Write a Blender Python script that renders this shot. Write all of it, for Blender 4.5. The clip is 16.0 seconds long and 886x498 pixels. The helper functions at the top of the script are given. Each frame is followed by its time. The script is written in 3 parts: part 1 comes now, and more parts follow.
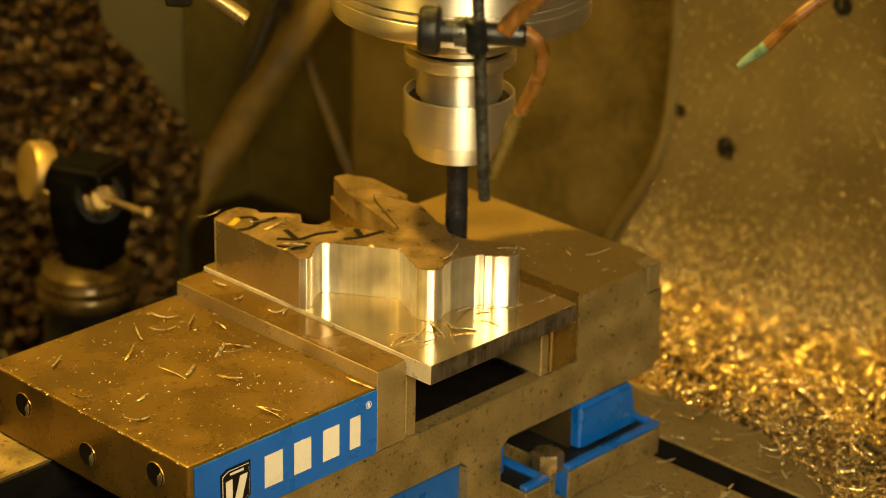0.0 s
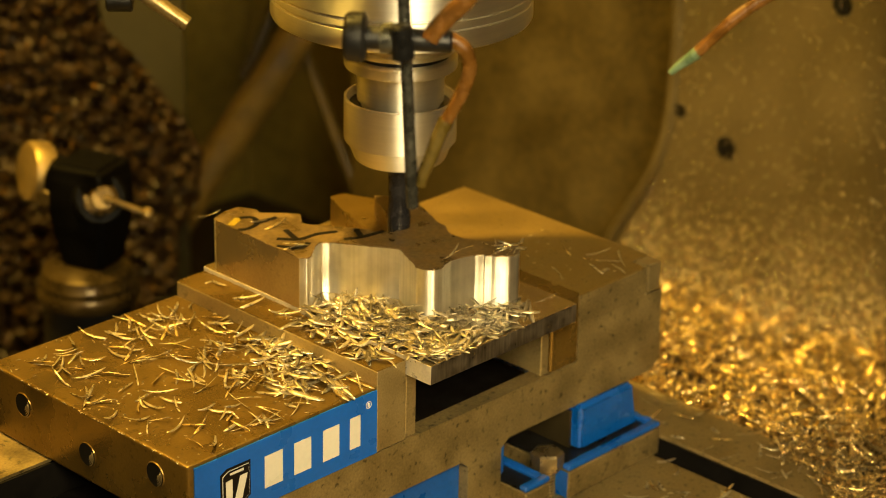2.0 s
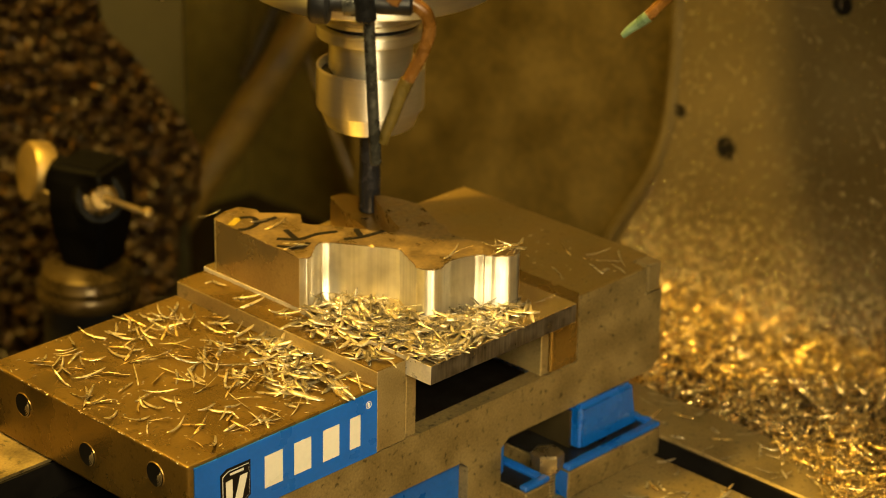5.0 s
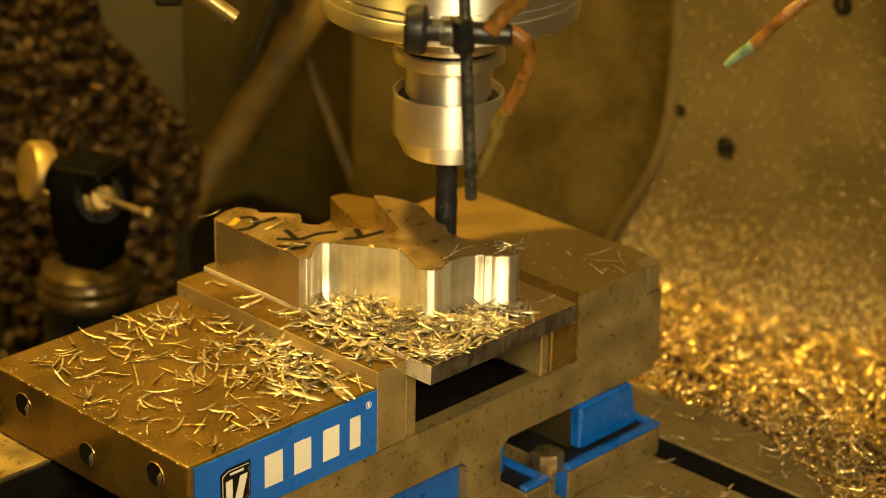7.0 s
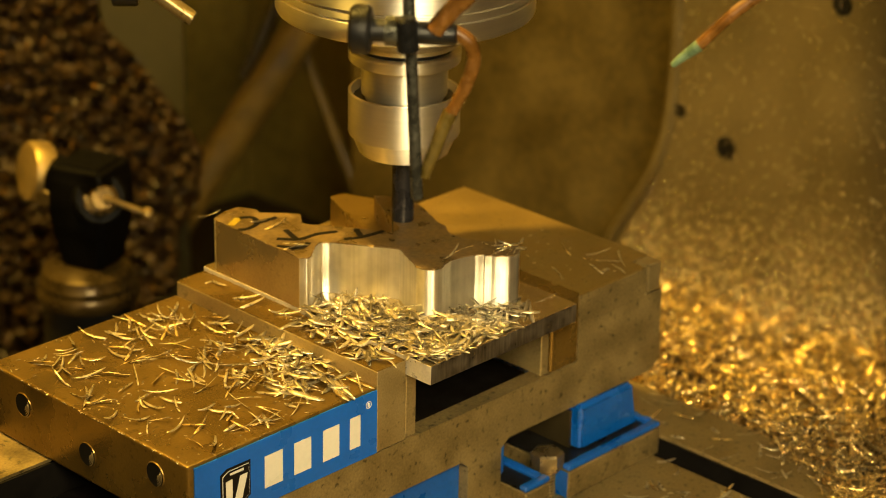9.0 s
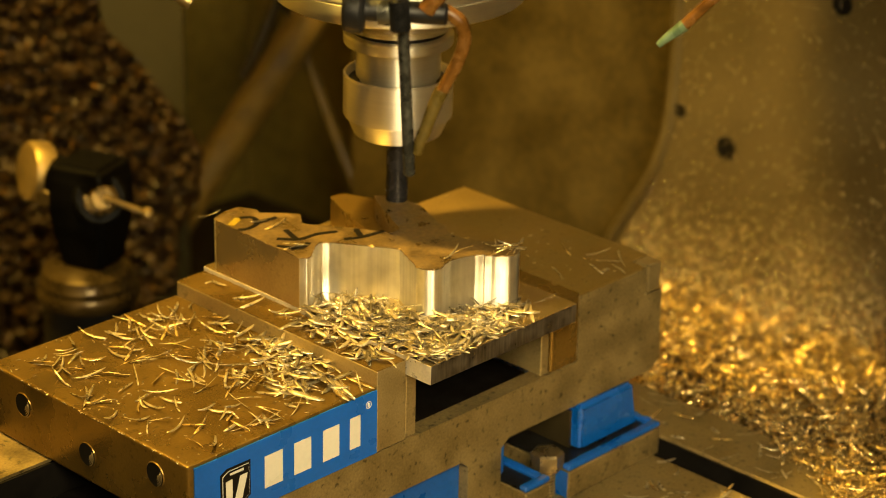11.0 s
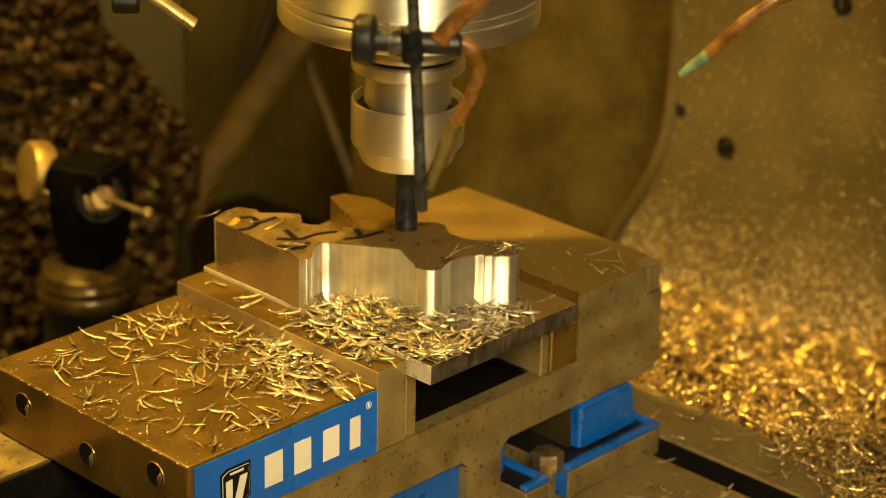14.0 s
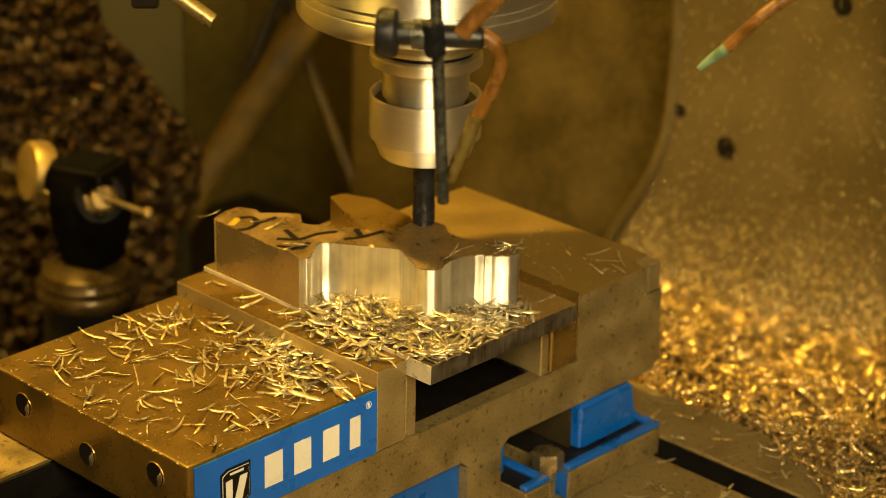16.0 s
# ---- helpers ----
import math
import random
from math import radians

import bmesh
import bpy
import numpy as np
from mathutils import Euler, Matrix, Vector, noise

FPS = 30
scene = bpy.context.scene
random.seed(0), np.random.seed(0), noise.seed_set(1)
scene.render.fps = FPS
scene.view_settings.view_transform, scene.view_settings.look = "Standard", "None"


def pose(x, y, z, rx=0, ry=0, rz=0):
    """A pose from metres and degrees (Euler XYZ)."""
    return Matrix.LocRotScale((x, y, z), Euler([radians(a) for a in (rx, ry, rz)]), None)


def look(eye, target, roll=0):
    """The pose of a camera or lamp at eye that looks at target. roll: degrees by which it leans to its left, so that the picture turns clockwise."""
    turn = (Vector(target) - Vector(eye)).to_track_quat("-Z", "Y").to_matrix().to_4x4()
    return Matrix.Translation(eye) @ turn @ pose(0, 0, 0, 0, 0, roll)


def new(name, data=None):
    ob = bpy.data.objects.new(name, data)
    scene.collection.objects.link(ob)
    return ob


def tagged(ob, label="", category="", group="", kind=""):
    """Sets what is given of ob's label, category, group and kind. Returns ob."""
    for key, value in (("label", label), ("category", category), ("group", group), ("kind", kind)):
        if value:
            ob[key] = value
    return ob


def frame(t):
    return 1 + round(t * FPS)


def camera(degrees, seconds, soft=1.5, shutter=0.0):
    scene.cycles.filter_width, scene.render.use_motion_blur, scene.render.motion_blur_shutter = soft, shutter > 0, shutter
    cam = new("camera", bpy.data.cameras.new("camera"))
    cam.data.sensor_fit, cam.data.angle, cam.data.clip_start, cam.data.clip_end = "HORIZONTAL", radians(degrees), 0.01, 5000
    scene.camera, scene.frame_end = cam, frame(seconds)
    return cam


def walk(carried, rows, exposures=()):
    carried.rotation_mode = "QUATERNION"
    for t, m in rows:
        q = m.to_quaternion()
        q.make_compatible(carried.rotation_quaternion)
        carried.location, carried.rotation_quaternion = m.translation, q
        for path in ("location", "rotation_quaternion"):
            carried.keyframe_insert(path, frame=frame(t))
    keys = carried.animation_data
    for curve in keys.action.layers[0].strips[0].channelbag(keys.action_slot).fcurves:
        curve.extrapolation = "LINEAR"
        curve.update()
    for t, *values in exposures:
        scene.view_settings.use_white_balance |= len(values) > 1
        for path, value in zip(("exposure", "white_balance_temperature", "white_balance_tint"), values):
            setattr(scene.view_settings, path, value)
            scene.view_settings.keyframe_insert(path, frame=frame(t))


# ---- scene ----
# Lengths are in metres; x runs along the vise from its front to its rear jaw,
# y across the jaws away from the camera, z up from the mill table's top.
Z0 = 0.105                      # top of the moving jaw above the table

cam = camera(21.15, 16.0, soft=0.75, shutter=0.4)
cam.data.dof.use_dof = True
cam.data.dof.focus_distance = 1.14
cam.data.dof.aperture_fstop = 9.5
EYE = Vector((-0.6123, -0.7425, 0.5171 + Z0))
AZ, TILT, ROLL = radians(43.663), radians(-23.0266), 1.176
AIM = EYE + Vector((math.cos(AZ) * math.cos(TILT), math.sin(AZ) * math.cos(TILT), math.sin(TILT)))
STAND = look(EYE, AIM, ROLL)
walk(cam, [(0.0, STAND), (16.0, STAND)])

# ---- light ----
world = bpy.data.worlds.new("world")
scene.world = world
world.use_nodes = True
world.node_tree.nodes["Background"].inputs["Color"].default_value = (1.0, 0.75, 0.35, 1)
world.node_tree.nodes["Background"].inputs["Strength"].default_value = 0.004
scene.view_settings.exposure = 0.0


def lamp(name, eye, target, size, power, colour, spread=180):
    data = bpy.data.lights.new(name, "AREA")
    data.shape, data.size, data.energy, data.color = "DISK", size, power, colour
    data.spread = radians(spread)
    ob = new(name, data)
    ob.matrix_world = look(eye, target)
    return ob


WARM = (1.0, 0.62, 0.10)
PALE = (1.0, 0.79, 0.42)
lamp("roof_lamp", (-0.10, 0.40, 1.38), (0.30, 0.12, 0.1), 0.07, 46.0, WARM)
lamp("door_lamp", (-0.36, -0.72, 0.68), (0.235, -0.035, 0.12), 0.46, 2.35, PALE, 54)


# ---- materials ----
def material(name, colour, rough=0.5, metal=0.0, dark=0.6, grain=600.0, stain=40.0, bump=0.15, rough_var=0.15,
             stretch=(1, 1, 1), coat=0.0, island=0.0, aniso=0.0, pits=0.0, spec=0.5):
    """A worn surface: fine grain and large stains vary the colour, gloss and relief."""
    m = bpy.data.materials.new(name)
    m.use_nodes = True
    nt = m.node_tree
    b = nt.nodes["Principled BSDF"]
    tc = nt.nodes.new("ShaderNodeTexCoord")
    mp = nt.nodes.new("ShaderNodeMapping")
    mp.inputs["Scale"].default_value = stretch
    nt.links.new(tc.outputs["Object"], mp.inputs["Vector"])
    fine = nt.nodes.new("ShaderNodeTexNoise")
    fine.inputs["Scale"].default_value, fine.inputs["Detail"].default_value = grain, 3
    big = nt.nodes.new("ShaderNodeTexNoise")
    big.inputs["Scale"].default_value, big.inputs["Detail"].default_value = stain, 5
    nt.links.new(mp.outputs["Vector"], fine.inputs["Vector"])
    nt.links.new(tc.outputs["Object"], big.inputs["Vector"])
    mul = nt.nodes.new("ShaderNodeMath")
    mul.operation = "MULTIPLY_ADD"
    mul.inputs[1].default_value, mul.inputs[2].default_value = 0.4, 0.0
    nt.links.new(fine.outputs["Fac"], mul.inputs[0])
    add = nt.nodes.new("ShaderNodeMath")
    add.operation = "MULTIPLY_ADD"
    add.inputs[1].default_value = 0.6
    nt.links.new(big.outputs["Fac"], add.inputs[0])
    nt.links.new(mul.outputs[0], add.inputs[2])
    ramp = nt.nodes.new("ShaderNodeValToRGB")
    ramp.color_ramp.elements[0].position, ramp.color_ramp.elements[1].position = 0.36, 0.62
    ramp.color_ramp.elements[0].color = (*[c * dark for c in colour], 1)
    ramp.color_ramp.elements[1].color = (*colour, 1)
    nt.links.new(add.outputs[0], ramp.inputs["Fac"])
    last = ramp.outputs["Color"]
    if pits:
        spot = nt.nodes.new("ShaderNodeTexNoise")
        spot.inputs["Scale"].default_value, spot.inputs["Detail"].default_value = 260, 2
        nt.links.new(tc.outputs["Object"], spot.inputs["Vector"])
        sm = nt.nodes.new("ShaderNodeMapRange")
        sm.inputs["From Min"].default_value, sm.inputs["From Max"].default_value = 0.60, 0.72
        sm.inputs["To Min"].default_value, sm.inputs["To Max"].default_value = 1.0, 1.0 - pits
        nt.links.new(spot.outputs["Fac"], sm.inputs["Value"])
        mx = nt.nodes.new("ShaderNodeVectorMath")
        mx.operation = "SCALE"
        nt.links.new(last, mx.inputs[0])
        nt.links.new(sm.outputs["Result"], mx.inputs["Scale"])
        last = mx.outputs[0]
    if island:
        geo = nt.nodes.new("ShaderNodeNewGeometry")
        hsv = nt.nodes.new("ShaderNodeHueSaturation")
        mr = nt.nodes.new("ShaderNodeMapRange")
        mr.inputs["To Min"].default_value, mr.inputs["To Max"].default_value = 1 - island, 1 + island * 0.3
        nt.links.new(geo.outputs["Random Per Island"], mr.inputs["Value"])
        nt.links.new(mr.outputs["Result"], hsv.inputs["Value"])
        nt.links.new(last, hsv.inputs["Color"])
        last = hsv.outputs["Color"]
    nt.links.new(last, b.inputs["Base Color"])
    rr = nt.nodes.new("ShaderNodeMapRange")
    rr.inputs["From Min"].default_value, rr.inputs["From Max"].default_value = 0.35, 0.65
    rr.inputs["To Min"].default_value, rr.inputs["To Max"].default_value = max(rough - rough_var, 0.03), min(rough + rough_var, 1)
    nt.links.new(big.outputs["Fac"], rr.inputs["Value"])
    nt.links.new(rr.outputs["Result"], b.inputs["Roughness"])
    b.inputs["Metallic"].default_value = metal
    b.inputs["Coat Weight"].default_value = coat
    b.inputs["Specular IOR Level"].default_value = spec
    if aniso:
        tan = nt.nodes.new("ShaderNodeTangent")
        tan.direction_type, tan.axis = "RADIAL", "Z"
        nt.links.new(tan.outputs["Tangent"], b.inputs["Tangent"])
        b.inputs["Anisotropic"].default_value = aniso
        b.inputs["Anisotropic Rotation"].default_value = 0.25
    if bump:
        bp = nt.nodes.new("ShaderNodeBump")
        bp.inputs["Strength"].default_value, bp.inputs["Distance"].default_value = bump, 0.0006
        nt.links.new(add.outputs[0], bp.inputs["Height"])
        nt.links.new(bp.outputs["Normal"], b.inputs["Normal"])
    return m


STEEL = material("ground_steel", (0.43, 0.33, 0.145), 0.42, 0.75, 0.62, 900, 30, 0.15, pits=0.35)
CAST = material("machined_iron", (0.31, 0.23, 0.092), 0.44, 0.6, 0.56, 700, 45, 0.3, pits=0.65)
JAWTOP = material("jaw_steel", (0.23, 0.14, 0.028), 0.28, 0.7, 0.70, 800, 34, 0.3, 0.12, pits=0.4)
BRIGHT = material("milled_steel", (0.82, 0.79, 0.72), 0.16, 1.0, 0.85, 900, 60, 0.05, 0.06)
WALL = material("side_milled_steel", (0.97, 0.93, 0.80), 0.34, 0.92, 0.66, 420, 60, 0.7, 0.06, (1, 1, 0.012), aniso=0.92)
SKIN = material("mill_scale_top", (0.24, 0.16, 0.058), 0.40, 0.5, 0.42, 420, 75, 0.35)
SAWN = material("sawn_edge", (0.15, 0.125, 0.09), 0.42, 0.75, 0.3, 700, 120, 1.0, 0.15, (1, 1, 0.08))
PALE_END = material("pale_end", (0.72, 0.66, 0.52), 0.42, 0.6, 0.75, 700, 80, 0.2)
RAW = material("bright_drawn_stock", (0.50, 0.38, 0.17), 0.30, 0.85, 0.72, 900, 26, 0.06, 0.08, pits=0.2)
SWIRL = material("face_milled_steel", (0.74, 0.62, 0.38), 0.17, 0.95, 0.8, 900, 60, 0.06, 0.05)
CHROME = material("spindle_steel", (0.97, 0.94, 0.84), 0.42, 0.97, 0.88, 500, 50, 0.03, 0.05, (0.05, 0.05, 1), aniso=0.94)
NUT = material("satin_steel", (0.95, 0.91, 0.80), 0.46, 0.95, 0.9, 600, 40, 0.03, 0.04, (0.05, 0.05, 1), aniso=0.92)
CARBIDE = material("dark_carbide", (0.030, 0.030, 0.034), 0.22, 0.5, 0.6, 500, 80, 0.08)
BLACK = material("black_oxide", (0.008, 0.008, 0.008), 0.38, 0.1, 0.6, 300, 60, 0.15, spec=0.4)
RODMAT = material("grey_rod", (0.11, 0.11, 0.09), 0.30, 0.75, 0.35, 500, 160, 0.4)
BLUE = material("blue_enamel", (0.002, 0.078, 0.38), 0.34, 0.0, 0.7, 400, 50, 0.15, coat=0.3)
DECAL = material("blue_decal", (0.002, 0.098, 0.50), 0.4, 0.0, 0.85, 500, 60, 0.05)
WHITE = material("white_print", (0.64, 0.61, 0.52), 0.4, 0.0, 0.9, 500, 60, 0.0)
INK = material("black_print", (0.008, 0.006, 0.004), 0.65, 0.0, 0.7, 500, 60, 0.0, spec=0.1)
SPECK = material("dust_and_glow", (0.95, 0.76, 0.40), 0.24, 0.85, 0.8, 500, 200, 0.0, island=0.3)
HOSE = material("amber_hose", (0.135, 0.058, 0.010), 0.24, 0.0, 0.42, 160, 130, 0.15, coat=0.4)
TEAL = material("teal_tip", (0.09, 0.14, 0.075), 0.3, 0.0, 0.5, 300, 160, 0.1)
TARNISH = material("tarnished_brass", (0.075, 0.05, 0.016), 0.35, 0.6, 0.6, 300, 60, 0.1)
BRASS = material("brass", (0.46, 0.33, 0.12), 0.46, 0.8, 0.7, 300, 60, 0.1)
TARNISHED = material("dull_brass", (0.24, 0.16, 0.05), 0.34, 0.8, 0.6, 300, 60, 0.15)
PANEL = material("galvanised_panel", (0.145, 0.109, 0.041), 0.5, 0.35, 0.58, 420, 9, 0.12)
# oily enclosure sheets, and the shade painted inside the vise base
GLOOM = material("oil_black_and_shade", (0.045, 0.033, 0.012), 0.5, 0.2, 0.5, 80, 9, 0.3)
UMBER = material("brown_sheet", (0.40, 0.30, 0.06), 0.55, 0.1, 0.5, 60, 8, 0.3)
DARKWALL = material("stained_sheet", (0.115, 0.081, 0.020), 0.6, 0.2, 0.35, 190, 14, 0.3)
# caked chips of the mound, and the shaded gaps within the heap
GRIME_GAPS = material("caked_chips_and_gaps", (0.040, 0.020, 0.004), 0.5, 0.3, 0.25, 260, 95, 1.0)
BRACE = material("dull_paint", (0.30, 0.19, 0.03), 0.6, 0.0, 0.45, 60, 24, 0.2)
OLIVE = material("olive_paint", (0.055, 0.037, 0.008), 0.6, 0.0, 0.45, 120, 30, 0.2)
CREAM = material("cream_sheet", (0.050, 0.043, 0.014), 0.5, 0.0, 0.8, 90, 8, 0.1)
CHIP = material("steel_chip", (0.74, 0.62, 0.38), 0.33, 0.7, 0.5, 500, 200, 0.1, 0.1, island=0.72)
GOLDCHIP = material("straw_chip", (0.95, 0.68, 0.25), 0.26, 0.75, 0.55, 500, 200, 0.1, 0.1, island=0.72)
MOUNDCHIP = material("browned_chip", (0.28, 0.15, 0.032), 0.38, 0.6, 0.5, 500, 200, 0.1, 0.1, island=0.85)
YELLOW = material("yellow_marker", (0.36, 0.25, 0.015), 0.5, 0.0, 0.7, 500, 200, 0.0)
SOOT = material("black_plastic", (0.0018, 0.0016, 0.0014), 0.5, 0.0, 0.6, 300, 60, 0.1, spec=0.08)
RUSTY = material("oiled_bolt", (0.20, 0.15, 0.075), 0.34, 0.7, 0.45, 300, 120, 0.25)
LEDGE = material("ground_ledge", (0.26, 0.17, 0.042), 0.40, 0.5, 0.7, 800, 30, 0.2, 0.1, pits=0.25)
HOSEEND = material("olive_hose", (0.085, 0.058, 0.010), 0.3, 0.0, 0.45, 300, 160, 0.3, coat=0.3)
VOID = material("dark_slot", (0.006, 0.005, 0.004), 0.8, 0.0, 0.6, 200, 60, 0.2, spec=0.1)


# ---- mesh tools ----
def part(name, bm, mat, parent=None, label="", smooth=False):
    me = bpy.data.meshes.new(name)
    bmesh.ops.recalc_face_normals(bm, faces=bm.faces[:])
    bm.to_mesh(me)
    bm.free()
    if smooth:
        for p in me.polygons:
            p.use_smooth = True
        me.set_sharp_from_angle(angle=radians(35))
    me.materials.append(mat)
    ob = new(name, me)
    if parent:
        ob.parent = parent
    if label:
        tagged(ob, label)
    return ob


def thing(name, label, category, at=(0, 0, 0), group="", kind=""):
    ob = new(name)
    ob.empty_display_size = 0.02
    ob.location = at
    return tagged(ob, label, category, group, kind)


def box(bm, x0, x1, y0, y1, z0, z1, bevel=0.0, seg=2):
    vs = [bm.verts.new((x, y, z)) for z in (z0, z1) for x, y in ((x0, y0), (x1, y0), (x1, y1), (x0, y1))]
    fs = [bm.faces.new([vs[i] for i in q]) for q in
          ((3, 2, 1, 0), (4, 5, 6, 7), (0, 1, 5, 4), (1, 2, 6, 5), (2, 3, 7, 6), (3, 0, 4, 7))]
    if bevel:
        es = list({e for f in fs for e in f.edges})
        bmesh.ops.bevel(bm, geom=es, offset=bevel, segments=seg, profile=0.5, affect="EDGES")
    return bm


def boxbm(*a, **k):
    return box(bmesh.new(), *a, **k)


def prism(bm, pts, z0, z1, bevel=0.0):
    lo = [bm.verts.new((x, y, z0)) for x, y in pts]
    hi = [bm.verts.new((x, y, z1)) for x, y in pts]
    n = len(pts)
    bm.faces.new(lo[::-1])
    top = bm.faces.new(hi)
    for i in range(n):
        bm.faces.new((lo[i], lo[(i + 1) % n], hi[(i + 1) % n], hi[i]))
    if bevel:
        bmesh.ops.bevel(bm, geom=list(top.edges), offset=bevel, segments=1, affect="EDGES")
    return bm


def sideprism(bm, pts, y0, y1):
    """An outline in x and z, drawn out along y."""
    a = [bm.verts.new((x, y0, z)) for x, z in pts]
    b = [bm.verts.new((x, y1, z)) for x, z in pts]
    n = len(pts)
    bm.faces.new(a)
    bm.faces.new(b[::-1])
    for i in range(n):
        bm.faces.new((a[i], b[i], b[(i + 1) % n], a[(i + 1) % n]))
    return bm


def lathe(bm, prof, seg=64, m=None):
    """A closed turned body about z from (radius, height) pairs."""
    rings, new_verts = [], []
    for r, z in prof:
        if r < 1e-6:
            ring = [bm.verts.new((0, 0, z))]
        else:
            ring = [bm.verts.new((r * math.cos(2 * math.pi * i / seg), r * math.sin(2 * math.pi * i / seg), z)) for i in range(seg)]
        rings.append(ring)
        new_verts += ring
    for a, b in zip(rings, rings[1:]):
        for i in range(seg):
            j = (i + 1) % seg
            q = [a[i % len(a)], a[j % len(a)], b[j % len(b)], b[i % len(b)]]
            q = list(dict.fromkeys(q))
            if len(q) > 2:
                bm.faces.new(q)
    if m is not None:
        bmesh.ops.transform(bm, matrix=m, verts=new_verts)
    return bm


def along(a, b):
    """A pose at a whose z axis points to b, and the distance."""
    a, b = Vector(a), Vector(b)
    d = b - a
    return Matrix.Translation(a) @ d.to_track_quat("Z", "Y").to_matrix().to_4x4(), d.length


def rod(bm, a, b, r, seg=24, chamfer=0.0):
    m, n = along(a, b)
    c = chamfer
    prof = [(0, 0), (r - c, 0), (r, c), (r, n - c), (r - c, n), (0, n)] if c else [(0, 0), (r, 0), (r, n), (0, n)]
    return lathe(bm, prof, seg, m)


def smooth_path(pts, steps=8):
    pts = [Vector(p) for p in pts]
    out = []
    ext = [pts[0] * 2 - pts[1], *pts, pts[-1] * 2 - pts[-2]]
    for i in range(1, len(ext) - 2):
        p0, p1, p2, p3 = ext[i - 1:i + 3]
        for k in range(steps):
            t = k / steps
            out.append(0.5 * ((2 * p1) + (p2 - p0) * t + (2 * p0 - 5 * p1 + 4 * p2 - p3) * t * t + (3 * p1 - p0 - 3 * p2 + p3) * t ** 3))
    return out + [pts[-1]]


def tube(bm, pts, r, seg=14):
    up = Vector((0.3, 0.5, 0.8))
    rings = []
    for i, p in enumerate(pts):
        d = (pts[min(i + 1, len(pts) - 1)] - pts[max(i - 1, 0)]).normalized()
        a = d.cross(up).normalized()
        b = d.cross(a)
        rr = r(i / (len(pts) - 1)) if callable(r) else r
        rings.append([bm.verts.new(p + (a * math.cos(2 * math.pi * k / seg) + b * math.sin(2 * math.pi * k / seg)) * rr) for k in range(seg)])
    for a, b in zip(rings, rings[1:]):
        for k in range(seg):
            bm.faces.new((a[k], a[(k + 1) % seg], b[(k + 1) % seg], b[k]))
    bm.faces.new(rings[0][::-1])
    bm.faces.new(rings[-1])
    return bm


def fillet(pts, radius, steps=5):
    """Rounds the corners of a closed outline; radius may be a list."""
    out, n = [], len(pts)
    for i in range(n):
        r = radius[i] if isinstance(radius, (list, tuple)) else radius
        p, a, b = Vector(pts[i]), Vector(pts[i - 1]), Vector(pts[(i + 1) % n])
        if r <= 0:
            out.append(tuple(p))
            continue
        u, v = (a - p), (b - p)
        half = u.angle(v) / 2
        d = min(r / math.tan(half), u.length * 0.48, v.length * 0.48)
        s, e = p + u.normalized() * d, p + v.normalized() * d
        for k in range(steps + 1):
            t = k / steps
            out.append(tuple(s * (1 - t) ** 2 + p * 2 * t * (1 - t) + e * t * t))
    return out


# ---- the enclosure ----
tagged(part("floor", boxbm(-1.6, 1.2, -1.6, 1.2, -0.32, -0.30), GLOOM), "dark oily sheet floor under the machine table", "floor", kind="structure")
for nm, b, mt, lb in (("wall_front", (-1.62, -1.60, -1.6, 1.2, -0.3, 1.5), GLOOM, "oil-dark sheet metal wall of the enclosure"), ("wall_side", (-1.6, 1.2, -1.62, -1.60, -0.3, 1.5), GLOOM, "oil-dark sheet metal wall of the enclosure"),
                      ("wall_back", (0.74, 0.76, -1.6, 0.66, -0.3, 1.5), DARKWALL, "brown-stained sheet metal wall of the enclosure"), ("wall_recess", (0.92, 0.94, 0.4, 1.2, -0.3, 1.5), UMBER, "dark brown recess beside the stained wall"),
                      ("wall_left", (-1.6, 0.92, 1.00, 1.02, -0.3, 1.5), UMBER, "oil-dark sheet metal wall of the enclosure")):
    tagged(part(nm, boxbm(*b), mt), lb, "wall", kind="structure")
tagged(part("ceiling", boxbm(-1.6, 1.2, -1.6, 1.2, 1.5, 1.52), GLOOM), "dark enclosure roof", "ceiling", kind="structure")


def splash_panel():
    """The speckled panel behind the chip tray, with its curved edge and bolt holes."""
    edge = [(-1.2, -0.30), (0.335, -0.30), (0.333, -0.12), (0.312, -0.071), (0.296, -0.044), (0.277, -0.011), (0.266, 0.022), (0.262, 0.06), (0.261, 0.10), (0.263, 0.16), (0.27, 0.60), (-1.2, 0.60)]
    bm = bmesh.new()
    a = [bm.verts.new((0.680, y, z)) for y, z in edge]
    b = [bm.verts.new((0.690, y, z)) for y, z in edge]
    bm.faces.new(a)
    bm.faces.new(b[::-1])
    n = len(edge)
    for i in range(n):
        bm.faces.new((a[i], b[i], b[(i + 1) % n], a[(i + 1) % n]))
    p = thing("splash_panel", "coolant-speckled grey metal panel behind the chip heap", "panel", kind="structure")
    part("sheet", bm, PANEL, p)
    lip = smooth_path([Vector((0.682, y + 0.002, z)) for y, z in edge[2:10]] + [Vector((0.682, 0.272, 0.59))], 6)
    part("lip", tube(bmesh.new(), lip, 0.0055, 12), PANEL, p, "rounded folded lip of the panel", True)
    for y, z, r in ((0.2127, 0.0277, 0.0078), (0.2554, 0.0452, 0.0045), (0.1242, 0.1549, 0.0072)):
        m = Matrix.Translation((0.680, y, z)) @ pose(0, 0, 0, 0, -90, 0)
        bm = lathe(bmesh.new(), [(0, 0.0006), (r * 0.85, 0.0006), (r * 0.9, 0.0010), (r * 1.05, 0.0012), (r * 1.1, -0.001)], 24, m)
